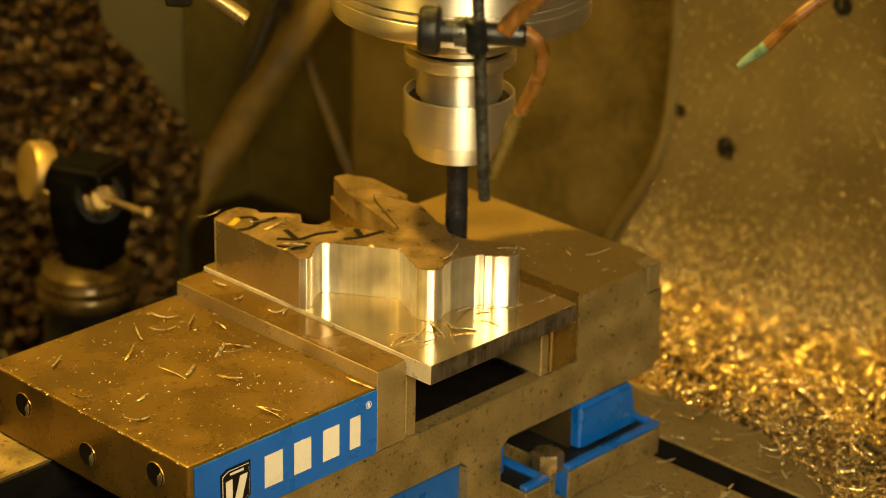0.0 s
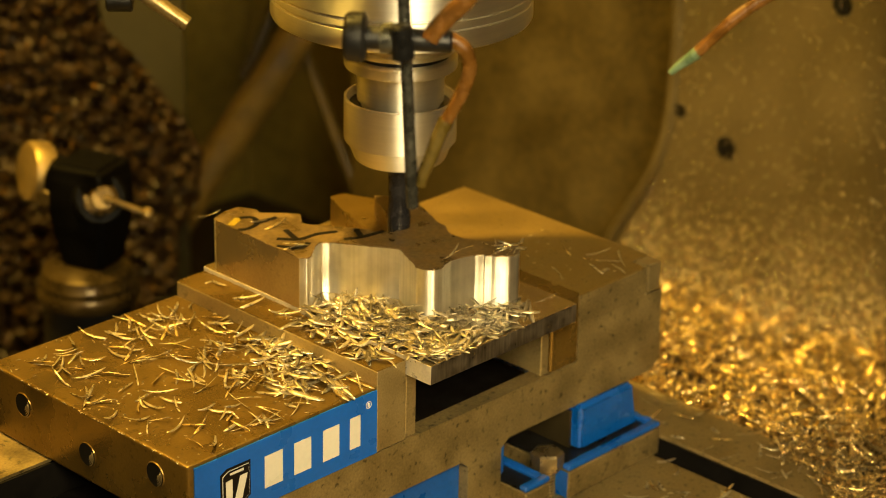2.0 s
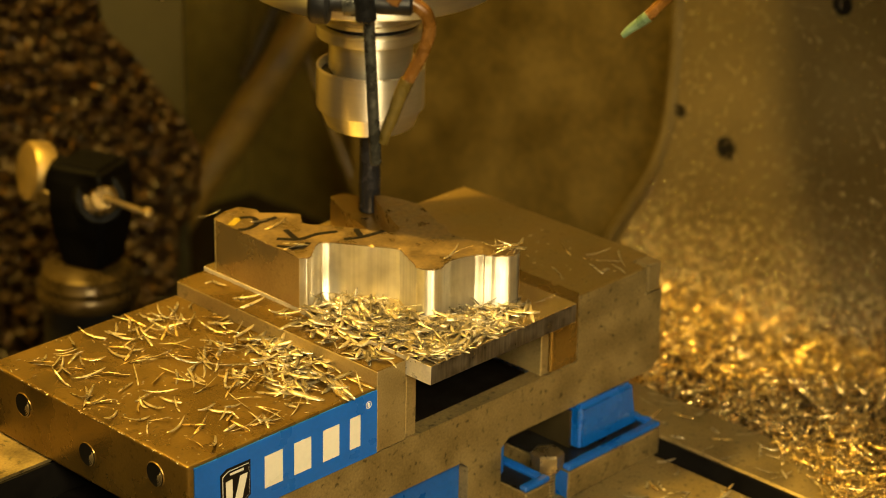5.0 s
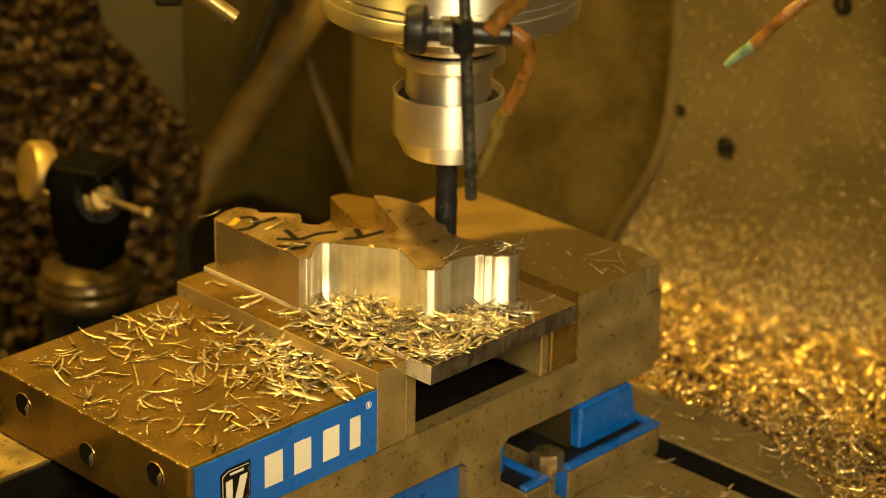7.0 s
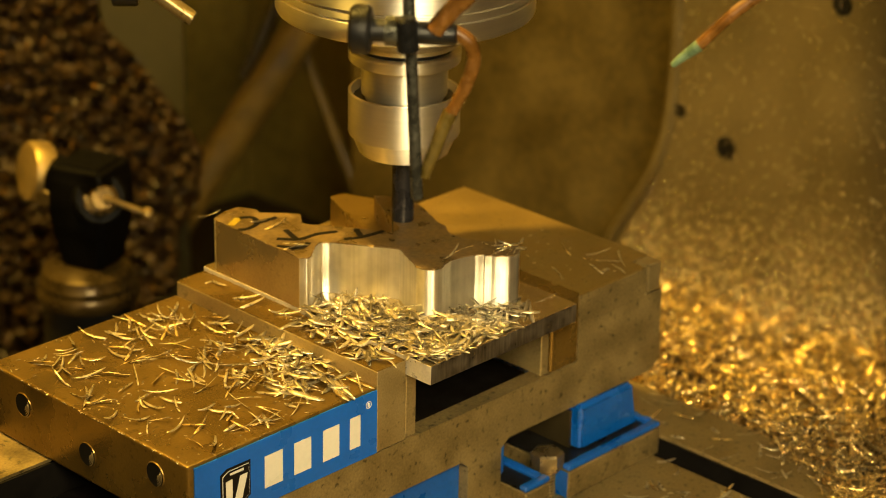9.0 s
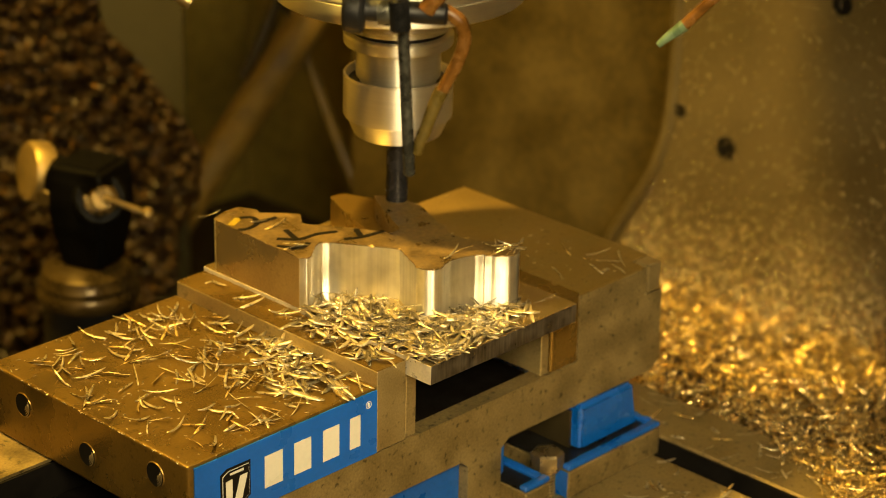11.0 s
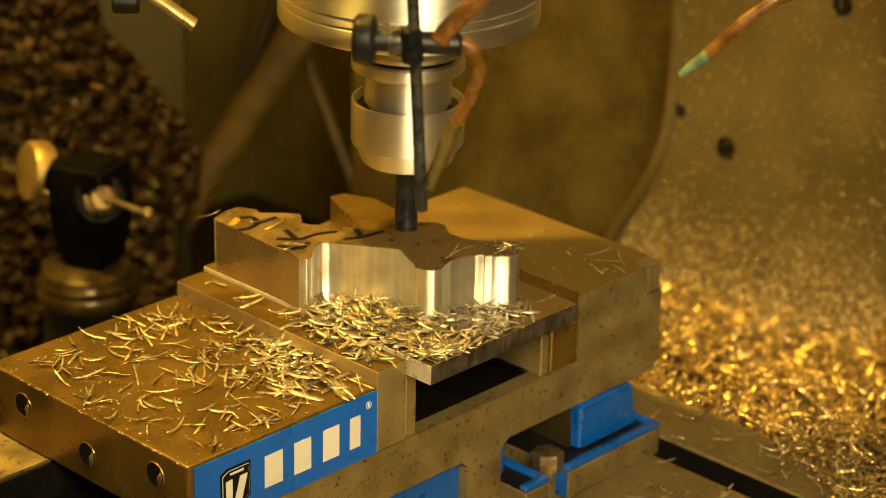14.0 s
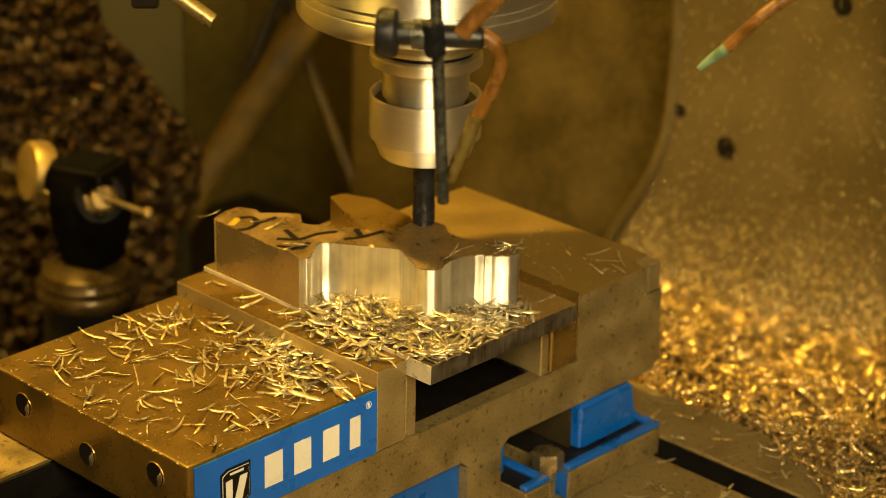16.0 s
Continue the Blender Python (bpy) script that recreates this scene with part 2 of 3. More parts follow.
        part("bolt_hole", bm, VOID, p, "dark bolt hole with a worn rim", True)
    return p


splash_panel()


# ---- far left: valve on its post, caked chips, sheet and braces ----
def valve():
    v = thing("coolant_valve", "black valve block with brass knobs on a round post", "valve", (0.2708, 0.4270, -0.294))
    part("post", lathe(bmesh.new(), [(0, -0.006), (0.034, -0.006), (0.031, 0.01), (0.030, 0.262), (0, 0.262)], 48), BLACK, v, "dark round post", True)
    part("collar", lathe(bmesh.new(), [(0.0, 0.262), (0.0335, 0.262), (0.0345, 0.265), (0.0340, 0.270), (0.0325, 0.272), (0.0325, 0.276), (0.0310, 0.278), (0.0300, 0.283), (0.022, 0.288), (0, 0.288)], 64), TARNISH, v, "ridged brass collar", True)
    bm = bmesh.new()
    rings = []
    for h, r in ((0.286, 0.0175), (0.296, 0.0190), (0.312, 0.0225), (0.328, 0.0240), (0.352, 0.0240), (0.360, 0.0205)):
        rings.append([bm.verts.new((0.003 + r * 1.25 * math.cos(math.pi * (0.5 * k + 0.36)), -0.003 + r * 1.25 * math.sin(math.pi * (0.5 * k + 0.36)), h)) for k in range(4)])
    for lo, hi in zip(rings, rings[1:]):
        for k in range(4):
            bm.faces.new((lo[k], lo[(k + 1) % 4], hi[(k + 1) % 4], hi[k]))
    bm.faces.new(rings[0][::-1])
    bm.faces.new(rings[-1])
    bmesh.ops.bevel(bm, geom=bm.edges[:], offset=0.0030, segments=3, affect="EDGES")
    part("body", bm, SOOT, v, "black block body", True)
    c, d = Vector((-0.0040, 0.0435, 0.340)), Vector((-0.89, 0.256, 0.18)).normalized()
    part("arm", rod(bmesh.new(), c - d * 0.004, (0.004, 0.004, 0.337), 0.0150, 28, 0.002), SOOT, v, "", True)
    m, _ = along(c - d * 0.006, c + d * 0.008)
    part("knob", lathe(bmesh.new(), [(0.0, 0.003), (0.0150, 0.003), (0.0150, -0.001), (0.0190, -0.001), (0.0204, 0.001), (0.0204, 0.012), (0.0190, 0.0142), (0.0165, 0.0150), (0.0, 0.0150)], 48, m), BRASS, v, "large round brass knob", True)
    part("screw_head", rod(bmesh.new(), Vector((-0.0205, 0.0140, 0.334)), Vector((-0.0235, 0.0125, 0.3345)), 0.0058, 24, 0.001), TARNISH, v, "tarnished screw head in the block", True)
    c, d = Vector((-0.0065, -0.027, 0.342)), Vector((-0.39, -0.79, 0.36)).normalized()
    part("flange_ring", rod(bmesh.new(), c - d * 0.017, c - d * 0.004, 0.0180, 40, 0.002), SOOT, v, "black round flange", True)
    m, _ = along(c - d * 0.008, c + d * 0.009)
    part("stem_cap", lathe(bmesh.new(), [(0, -0.004), (0.0120, -0.004), (0.0122, 0.003), (0.0105, 0.0055), (0.0085, 0.0060), (0.0085, 0.0105), (0.0070, 0.0120), (0, 0.0120)], 40, m), TARNISHED, v, "tarnished brass stem cap", True)
    part("handle", rod(bmesh.new(), c + d * 0.010, (0.012, -0.048, 0.333), 0.0020, 16, 0.0005), BRASS, v, "thin brass handle", True)
    part("handle_ball", lathe(bmesh.new(), [(0, -0.004), (0.0028, -0.0028), (0.004, 0), (0.0028, 0.0028), (0, 0.004)], 16, Matrix.Translation((0.013, -0.049, 0.333))), BRASS, v, "", True)
    return v


valve()


def far_left():
    d = Vector((0.6961, -0.7177, 0)).normalized()
    a = Vector((0.4605, 0.7159, 0)) - d * 0.15
    b = Vector((0.5346, 0.6394, 0))
    n = Vector((0.7177, 0.6961, 0)).normalized() * 0.012
    bm = prism(bmesh.new(), [tuple(v.xy) for v in (a, b, b + n, a + n)], -0.30, 0.60)
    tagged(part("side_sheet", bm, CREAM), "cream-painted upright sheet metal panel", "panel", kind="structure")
    # mound of chips caked against the sheet
    bm = bmesh.new()
    nu, nv = 170, 210
    rows, glints, dice = [], [], random.Random(3)
    for i in range(nu + 1):
        row = []
        for j in range(nv + 1):
            z = -0.30 + 0.46 * j / nv
            edge = 0.125 - 0.72 * max(0.0, z + 0.045) - 0.25 * max(0.0, -0.045 - z) + 0.012 * noise.noise(Vector((z * 30, 2, 5)))
            u = -0.25 + (edge + 0.25) * i / nu
            q = a + d * (0.15 + u) - n * (1.5 + 8 * max(0.0, 0.1 - z) * 0.6)
            bulge = 0.010 * noise.noise(Vector((u * 90, z * 90, 1))) + 0.009 * noise.noise(Vector((u * 260, z * 260, 4)))
            q = q - n.normalized() * bulge * (1 if i < nu else 0)
            row.append(bm.verts.new((q.x, q.y, z)))
            if dice.random() < 0.030 and z > -0.2:
                glints.append((q.x - n.x * 0.25, q.y - n.y * 0.25, z))
        rows.append(row)
    for i in range(nu):
        for j in range(nv):
            bm.faces.new((rows[i][j], rows[i + 1][j], rows[i + 1][j + 1], rows[i][j + 1]))
    tagged(part("chip_mound", bm, GRIME_GAPS, None, "", True), "dark brown mound of caked chips against the sheet", "chips", kind="stuff")
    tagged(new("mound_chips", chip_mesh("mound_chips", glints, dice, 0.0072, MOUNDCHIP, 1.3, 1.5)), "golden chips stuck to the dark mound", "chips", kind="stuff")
    for nm, p, q, r, lb in (("brace", (0.5833, 0.7797, -0.2384), (0.7706, 0.7315, 0.0016), 0.0165, "dull painted diagonal brace tube"), ("brace", (0.7030, 0.7618, -0.0642), (0.7585, 0.7581, 0.0256), 0.006, "thin painted brace tube"),
                            ("brace", (0.7475, 0.7397, -0.0242), (0.7465, 0.6805, -0.1224), 0.005, "thin splashed brace tube")):
        p, q = Vector(p), Vector(q)
        e = (q - p)
        bm = rod(bmesh.new(), p - e * (1.0 if r > 0.01 else 0.0), q + e * 1.2, r, 20) if r != 0.005 else rod(bmesh.new(), p - e * 1.2, q + e * 2.2, r, 20)
        tagged(part(nm, bm, BRACE if r > 0.01 else OLIVE, None, "", True), lb, "brace", "braces behind the vise")


# ---- mill table ----
def mill_table():
    t = thing("mill_table", "steel machine table with T-slots under the vise", "table", kind="structure")
    # strips between slots that run along y
    slots = [(-0.20, -0.182), (-0.03, -0.012), (0.145, 0.163), (0.322, 0.342)]
    xs = [-0.45] + [v for s in slots for v in s] + [0.386]
    for i in range(0, len(xs), 2):
        part("table_strip", boxbm(xs[i], xs[i + 1], -0.9, 0.185, -0.02, 0.0, bevel=0.0012, seg=1), CAST, t)
    part("slot_floor", boxbm(-0.45, 0.386, -0.9, 0.184, -0.06, -0.021), VOID, t)
    part("slot_lining", boxbm(0.3398, 0.3416, -0.9, 0.184, -0.0205, -0.0012), VOID, t, "black side of the T-slot")
    return t


mill_table()


# ---- vise ----
def hexagon(bm, cx, cy, z0, z1, r):
    return prism(bm, [(cx + r * math.cos(math.pi / 3 * k + 0.3), cy + r * math.sin(math.pi / 3 * k + 0.3)) for k in range(6)], z0, z1, 0.001)


def vise():
    v = thing("machine_vise", "steel milling vise with blue base and side decal", "vise")
    z = Z0
    # bed: side rails with openings below the beam
    prof = [(-0.12, z - 0.037), (0.342, z - 0.037), (0.344, z - 0.058), (0.336, z - 0.0635), (0.219, z - 0.0635), (0.2135, z - 0.068), (0.2135, 0.0), (0.188, 0.0), (0.188, z - 0.070),
            (0.183, z - 0.0655), (-0.12, z - 0.0655)]
    part("bed_rail", sideprism(bmesh.new(), prof, 0.0, 0.010), CAST, v)
    part("bed_rail", sideprism(bmesh.new(), prof, 0.107, 0.152), CAST, v)
    part("bed_core", boxbm(-0.12, 0.205, 0.012, 0.105, 0.004, z - 0.060, bevel=0.003), BLUE, v, "blue-painted casting inside the bed")
    part("bed_trough", boxbm(-0.119, 0.274, 0.0105, 0.1065, z - 0.0595, z - 0.0575), VOID, v, "black trough between the rails")
    # blue base: pier under the fixed jaw and flanged feet
    bm = bmesh.new()
    cs = [bm.verts.new(c) for c in ((0.2690, -0.0070, 0.016), (0.319, -0.0070, 0.016), (0.319, 0.157, 0.016), (0.2690, 0.157, 0.016), (0.274, -0.0030, z - 0.0640), (0.319, -0.0030, z - 0.0640), (0.319, 0.150, z - 0.0625), (0.274, 0.150, z - 0.0640))]
    for q in ((3, 2, 1, 0), (4, 5, 6, 7), (0, 1, 5, 4), (1, 2, 6, 5), (2, 3, 7, 6), (3, 0, 4, 7)):
        bm.faces.new([cs[k] for k in q])
    bmesh.ops.bevel(bm, geom=bm.edges[:], offset=0.0025, segments=3, affect="EDGES")
    part("pier", bm, BLUE, v, "blue-painted pier below the fixed jaw", True)
    # dark sheet and block put the recess's shade and oil into colour
    part("flank_shade", boxbm(0.2668, 0.2684, -0.0010, 0.030, 0.018, z - 0.0650), GLOOM, v, "dark sheet for shade and oil on the flank of the pier")
    part("recess_shade", boxbm(0.2140, 0.2775, 0.030, 0.125, 0.002, z - 0.0640), GLOOM, v, "dark block for shade and oil inside the base recess")
    part("cheek", boxbm(0.2138, 0.2200, 0.003, 0.040, 0.018, z - 0.0660, bevel=0.002), BLUE, v, "blue-painted cheek of the recess")
    part("side_web", boxbm(-0.12, 0.1875, 0.006, 0.0115, 0.0, z - 0.0650), BLUE, v, "blue-painted side of the base")
    part("rail_flank", boxbm(-0.12, 0.06, 0.1050, 0.1068, 0.002, z - 0.0385), VOID, v, "black strip on the flank of the far rail")
    for x0, x1 in ((0.2480, 0.3250), (0.2136, 0.2330)):
        f = part("foot", boxbm(x0, x1, -0.018, 0.17, 0.0, 0.0165, bevel=0.0012), CAST, v, "machined steel foot flange")
        part("foot_floor", boxbm(x0 + 0.001, x1 - 0.001, -0.0165, 0.168, 0.0160, 0.0172), BLACK, f, "black channel in the foot")
        part("rim", boxbm(x0, x1, -0.0182, -0.0128, 0.0166, 0.0200, bevel=0.0013, seg=3), BLUE, f, "blue-painted rim of the foot", True)
        part("rim", boxbm(x1 - 0.0052, x1 + 0.0002, -0.0126, 0.16, 0.0166, 0.0198, bevel=0.0013, seg=3), BLUE, f, "blue-painted rim of the foot", True)
    part("foot_end", boxbm(0.2474, 0.2480, -0.0172, 0.0, 0.001, 0.0160), BLUE, v, "blue-painted slot side")
    # moving jaw
    mj = part("moving_jaw", boxbm(0.0, 0.1208, 0.0, 0.152, z - 0.0365, z, bevel=0.0012), JAWTOP, v, "oil-filmed steel moving jaw strewn with chips")
    jp = part("jaw_plate", boxbm(0.1212, 0.1410, 0.0, 0.152, z - 0.0365, z + 0.0074, bevel=0.0004, seg=1), STEEL, v, "ground steel jaw plate")
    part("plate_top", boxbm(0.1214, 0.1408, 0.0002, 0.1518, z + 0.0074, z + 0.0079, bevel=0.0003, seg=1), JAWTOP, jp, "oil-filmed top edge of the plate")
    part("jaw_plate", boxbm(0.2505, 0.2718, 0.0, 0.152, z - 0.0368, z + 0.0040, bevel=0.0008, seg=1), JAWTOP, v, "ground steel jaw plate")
    # fixed jaw with a notch at its rear near corner
    bm = prism(bmesh.new(), [(0.2722, 0.0), (0.3275, 0.0), (0.3275, 0.011), (0.3420, 0.011), (0.3420, 0.152), (0.2722, 0.152)], z - 0.015, z + 0.0014)
    fj = part("fixed_jaw", bm, CAST, v, "steel fixed jaw with a notched corner")
    bm = prism(bmesh.new(), [(0.2723, 0.0002), (0.3272, 0.0002), (0.3272, 0.0112), (0.3418, 0.0112), (0.3418, 0.1518), (0.2723, 0.1518)], z + 0.0014, z + 0.0020, 0.0004)
    part("jaw_top", bm, LEDGE, fj, "oil-filmed ground top of the jaw")
    bm = prism(bmesh.new(), [(0.2722, 0.0), (0.3420, 0.0), (0.3420, 0.152), (0.2722, 0.152)], z - 0.0372, z - 0.0151)
    part("jaw_block", bm, CAST, v)
    part("jaw_lug", boxbm(0.331, 0.3415, 0.001, 0.0109, z - 0.0150, z + 0.0015, bevel=0.0008), STEEL, v)
    # threaded holes in the front face
    for y, zz in ((0.1244, -0.0134), (0.0746, -0.0218), (0.0234, -0.0126)):
        m = Matrix.Translation((-0.0002, y, z + zz)) @ pose(0, 0, 0, 0, -90, 0)
        bm = lathe(bmesh.new(), [(0.0058, -0.001), (0.0060, 0.0003), (0.0063, 0.0003), (0.0066, -0.0002)], 32, m)
        part("hole_rim", bm, JAWTOP, mj, "countersunk rim of a threaded hole", True)
        # flat black disc paints the hole's shade; short arcs trace its lit threads
        bm = lathe(bmesh.new(), [(0, 0.0002), (0.0060, 0.0002)], 24, m)
        part("hole", bm, VOID, mj, "black disc for the unlit depth of a threaded hole")
        for k in range(4):
            r = 0.0057 - 0.0010 * k
            pts = [m @ Vector((r * math.cos(a), r * math.sin(a) * 0.9, 0.0005)) for a in [-math.pi * 0.58 + (0.85 - 0.13 * k) * (i / 5 - 1) for i in range(11)]]
            part("thread", tube(bmesh.new(), pts, 0.00026, 5), STEEL, mj)
    # clamp bolt in the foot slot
    bolt = thing("clamp_bolt", "black-oxide hex clamping bolt holding the vise", "bolt")
    bm = hexagon(bmesh.new(), 0.2425, -0.007, 0.0180, 0.0275, 0.0092)
    part("bolt_head", bm, RUSTY, bolt)
    bm = rod(bmesh.new(), (0.2425, -0.007, -0.02), (0.2425, -0.007, 0.0182), 0.0045)
    part("shank", bm, RUSTY, bolt)
    for k in range(10):
        pts = [Vector((0.2425 + 0.0046 * math.cos(a), -0.007 + 0.0046 * math.sin(a), 0.0005 + 0.0019 * k + 0.0024 * a / 6.283)) for a in [i * 0.628 for i in range(11)]]
        part("thread", tube(bmesh.new(), pts, 0.0006, 5), STEEL, bolt)
    return v


def vise_decal(v):
    z = Z0
    d = part("decal", boxbm(0.0035, 0.1203, -0.0008, 0.0005, z - 0.0362, z - 0.0016), DECAL, v, "bright blue side decal with plain white blocks")
    # shield-shaped emblem drawn as plain shapes
    sh = [(0.0185, -0.0300), (0.0185, -0.0110), (0.0225, -0.0088), (0.0370, -0.0088), (0.0370, -0.0272), (0.0330, -0.0300)]
    def plate(pts, y0, y1):
        return sideprism(bmesh.new(), [(x, z + q) for x, q in pts], y0, y1)
    part("emblem", plate(sh, -0.0012, -0.0009), INK, d, "black shield emblem")
    cx, cy = 0.0278, -0.0195
    inner = [(cx + (x - cx) * 0.885, cy + (q - cy) * 0.885) for x, q in sh]
    inner2 = [(cx + (x - cx) * 0.855, cy + (q - cy) * 0.855) for x, q in sh]
    part("emblem_line", plate(inner, -0.0014, -0.00125), WHITE, d, "thin pale outline of the emblem")
    part("emblem_field", plate(inner2, -0.0016, -0.00145), INK, d, "black field of the emblem")
    for b in ([(0.0212, -0.0268), (0.0212, -0.0150), (0.0252, -0.0146), (0.0252, -0.0262)], [(0.0266, -0.0266), (0.0300, -0.0146), (0.0346, -0.0146), (0.0312, -0.0266)]):
        part("emblem_bar", plate(b, -0.0019, -0.00165), WHITE, d, "white bar of the emblem")
    part("emblem_bar", plate([(0.0238, -0.0124), (0.0238, -0.0112), (0.0322, -0.0112), (0.0322, -0.0124)], -0.0019, -0.0017), WHITE, d, "small pale bar")
    # the wordmark, four plain white blocks
    for x0, x1 in ((0.0442, 0.0592), (0.0630, 0.0776), (0.0818, 0.0962), (0.0998, 0.1104)):
        part("wordmark_bar", boxbm(x0 + 0.0018, x1 - 0.0018, -0.0012, -0.0009, z - 0.0278, z - 0.0108), WHITE, d, "plain white wordmark block")
    pts = [Vector((0.1142 + 0.0018 * math.cos(a), -0.0011, z - 0.0075 + 0.0018 * math.sin(a))) for a in [i * 0.4189 for i in range(16)]]
    part("ring_mark", tube(bmesh.new(), pts, 0.00018, 5), WHITE, d, "small pale ring mark")
    part("ring_mark", plate([(0.1136, -0.0085), (0.1136, -0.0066), (0.1148, -0.0066), (0.1148, -0.0085)], -0.0012, -0.0009), WHITE, d)


VISE = vise()
vise_decal(VISE)
for x0, x1 in ((0.1428, 0.1500), (0.2440, 0.2500)):
    tagged(part("parallel_bar", boxbm(x0, x1, 0.0015, 0.151, Z0 - 0.0368, Z0 - 0.0010, bevel=0.0004, seg=1), STEEL),
           "ground steel parallel bar standing under the workpiece", "parallel", "parallels in the vise")


# ---- workpiece ----
STOCK = []
MARKS = ([(143.3, 133.3), (152.1, 137.9), (159.1, 134.6), (156.1, 126.7), (147.7, 123.9), (142.8, 126.2)], [(155.4, 127.3), (161.9, 126.5), (168.9, 125.4)], [(160.6, 109.6), (157.1, 99.2), (156, 95)],
         [(149.2, 103.6), (157.2, 95), (168.3, 94), (178.8, 89.3)], [(174, 79.4), (182.8, 75.1), (197, 73)], [(188.2, 85), (182.8, 75.1)], [(143, 96.8), (149.1, 86.2), (157.9, 88.5)])


def workpiece():
    w = thing("workpiece", "half-milled steel block with four limbs, clamped in the vise", "workpiece")
    z = Z0
    part("base_plate", boxbm(0.1418, 0.2500, -0.0168, 0.1535, z - 0.0008, z + 0.0094, bevel=0.0005, seg=1), SAWN, w, "dark sawn edges of the base plate")
    part("plate_end", boxbm(0.1414, 0.1417, -0.0166, 0.1533, z - 0.0006, z + 0.0094), PALE_END, w, "bright end of the base plate")
    part("plate_top", boxbm(0.1417, 0.2498, -0.0165, 0.1532, z + 0.0094, z + 0.0098), SWIRL, w, "freshly milled golden plate surface")
    # overlapping arcs left by the face mill on the open corner of the plate
    for k in range(11):
        cx, r = 0.2335 + 0.0016 * k, 0.0062
        path = [Vector((cx + r * math.cos(a), -0.0075 + r * 1.25 * math.sin(a), 0)) for a in [-1.2 + 0.24 * i for i in range(11)]]
        path = [q for q in path if q.x < 0.2494 and q.y > -0.0160]
        if len(path) > 3:
            bm = tube(bmesh.new(), path, 0.00028, 6)
            bmesh.ops.transform(bm, matrix=Matrix.Translation((0, 0, z + 0.0098)) @ Matrix.Diagonal((1, 1, 0.3, 1)), verts=bm.verts[:])
            part("cutter_mark", bm, BRIGHT, w, "", True)
    out = [(143, 147), (154, 150.5), (164, 150.5), (168.5, 141), (166.5, 136.5), (176.5, 127), (181, 120), (173.5, 111), (175, 106), (183, 96), (192, 81), (199, 68), (206, 70), (216, 72),
           (226, 62), (226.5, 57), (220, 48), (220, 38), (225, 29), (234, 16), (232.5, 8.5), (227, 4.5), (221.5, 5.0), (216.2, 9.2), (214.6, 11.6), (212.2, 14.2), (212.8, 15.8), (209, 18.6),
           (202.5, 21), (195, 22.2), (189.5, 21), (185, 18.6), (180.5, 18.8), (176.6, 23), (175.8, 28), (178.6, 33), (181.5, 40), (186.4, 50.5), (184, 54.5), (175.5, 67.5), (166, 82), (161.5, 85.5),
           (155, 81.5), (147, 75), (143.5, 74), (141, 77.5)]
    rad = [3, 3, 2, 2, 1, 0, 0, 2, 2, 0, 0, 3, 2, 3, 3, 3, 4, 4, 0, 4, 4, 4, 4, 0, 3, 0, 0, 4, 0, 5, 4, 5, 5, 5, 4, 0, 0, 1.5, 0, 0, 4, 4, 4, 3, 1.5, 1]
    pts = [(x / 1000, y / 1000) for x, y in fillet(out, rad)][::-1]
    island = part("island", prism(bmesh.new(), pts, z + 0.0099, z + 0.0380), WALL, w, "mirror-bright milled walls", True)
    island.data.materials.append(RAW)
    for f in island.data.polygons:
        if f.normal.x < -0.95 and f.center.x < 0.144 and f.area > 0.0005:
            f.material_index = 1
    # torn burr along the top edge
    dice = random.Random(21)
    burr = bmesh.new()
    for k in range(0, len(pts)):
        a, b = Vector(pts[k]), Vector(pts[(k + 1) % len(pts)])
        for i in range(max(1, int((b - a).length / 0.0022))):
            if dice.random() < 0.28:
                q = a.lerp(b, dice.random())
                t = (b - a).normalized()
                o = Vector((t.y, -t.x)) * -dice.uniform(0.0001, 0.0007)
                h = z + 0.0384
                g = dice.uniform(0.0006, 0.0018)
                vs = [burr.verts.new(c) for c in ((q.x - t.x * g, q.y - t.y * g, h), (q.x + t.x * g, q.y + t.y * g, h), (q.x + o.x, q.y + o.y, h + dice.uniform(0.0001, 0.0005)), (q.x - o.x, q.y - o.y, h - 0.0005))]
                for tri in ((0, 1, 2), (0, 2, 3), (1, 3, 2), (0, 3, 1)):
                    burr.faces.new([vs[c] for c in tri])
    part("burr", burr, SKIN, w, "torn golden burr along the top edge")
    part("top_skin", prism(bmesh.new(), pts, z + 0.0380, z + 0.0385), SKIN, w, "dull unmachined top with marker scrawl")
    band = []
    for k, q in enumerate(pts):
        t = Vector(pts[(k + 1) % len(pts)]) - Vector(pts[k - 1])
        n = Vector((t.y, -t.x)).normalized() * 0.0005
        band.append((q[0] - n.x, q[1] - n.y))
    part("foot_band", prism(bmesh.new(), band, z + 0.0099, z + 0.0200), WALL, w, "last finishing pass round the foot of the walls", True)
    # lowered rear limb
    low = [(x / 1000, y / 1000) for x, y in fillet([(204, 72), (210, 92), (221, 128), (231, 150), (240, 148), (247, 131), (243, 100), (232, 80), (218, 70)], [0, 3, 0, 1, 3, 3, 3, 3, 0])][::-1]
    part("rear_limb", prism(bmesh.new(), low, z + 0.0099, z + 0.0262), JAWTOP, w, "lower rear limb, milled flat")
    # stock still standing on the rear limb, planed away by the cutter
    far = [(204.5, 73), (211, 93), (221, 127), (232, 148), (240, 146), (246, 131), (242.5, 101), (237, 97), (233.5, 108), (229, 114), (223, 107), (206, 72.5)]
    near = [(206, 70.5), (224, 106), (229, 113), (233, 107), (236, 96), (237, 86), (233, 76), (226.5, 62), (216, 71)]
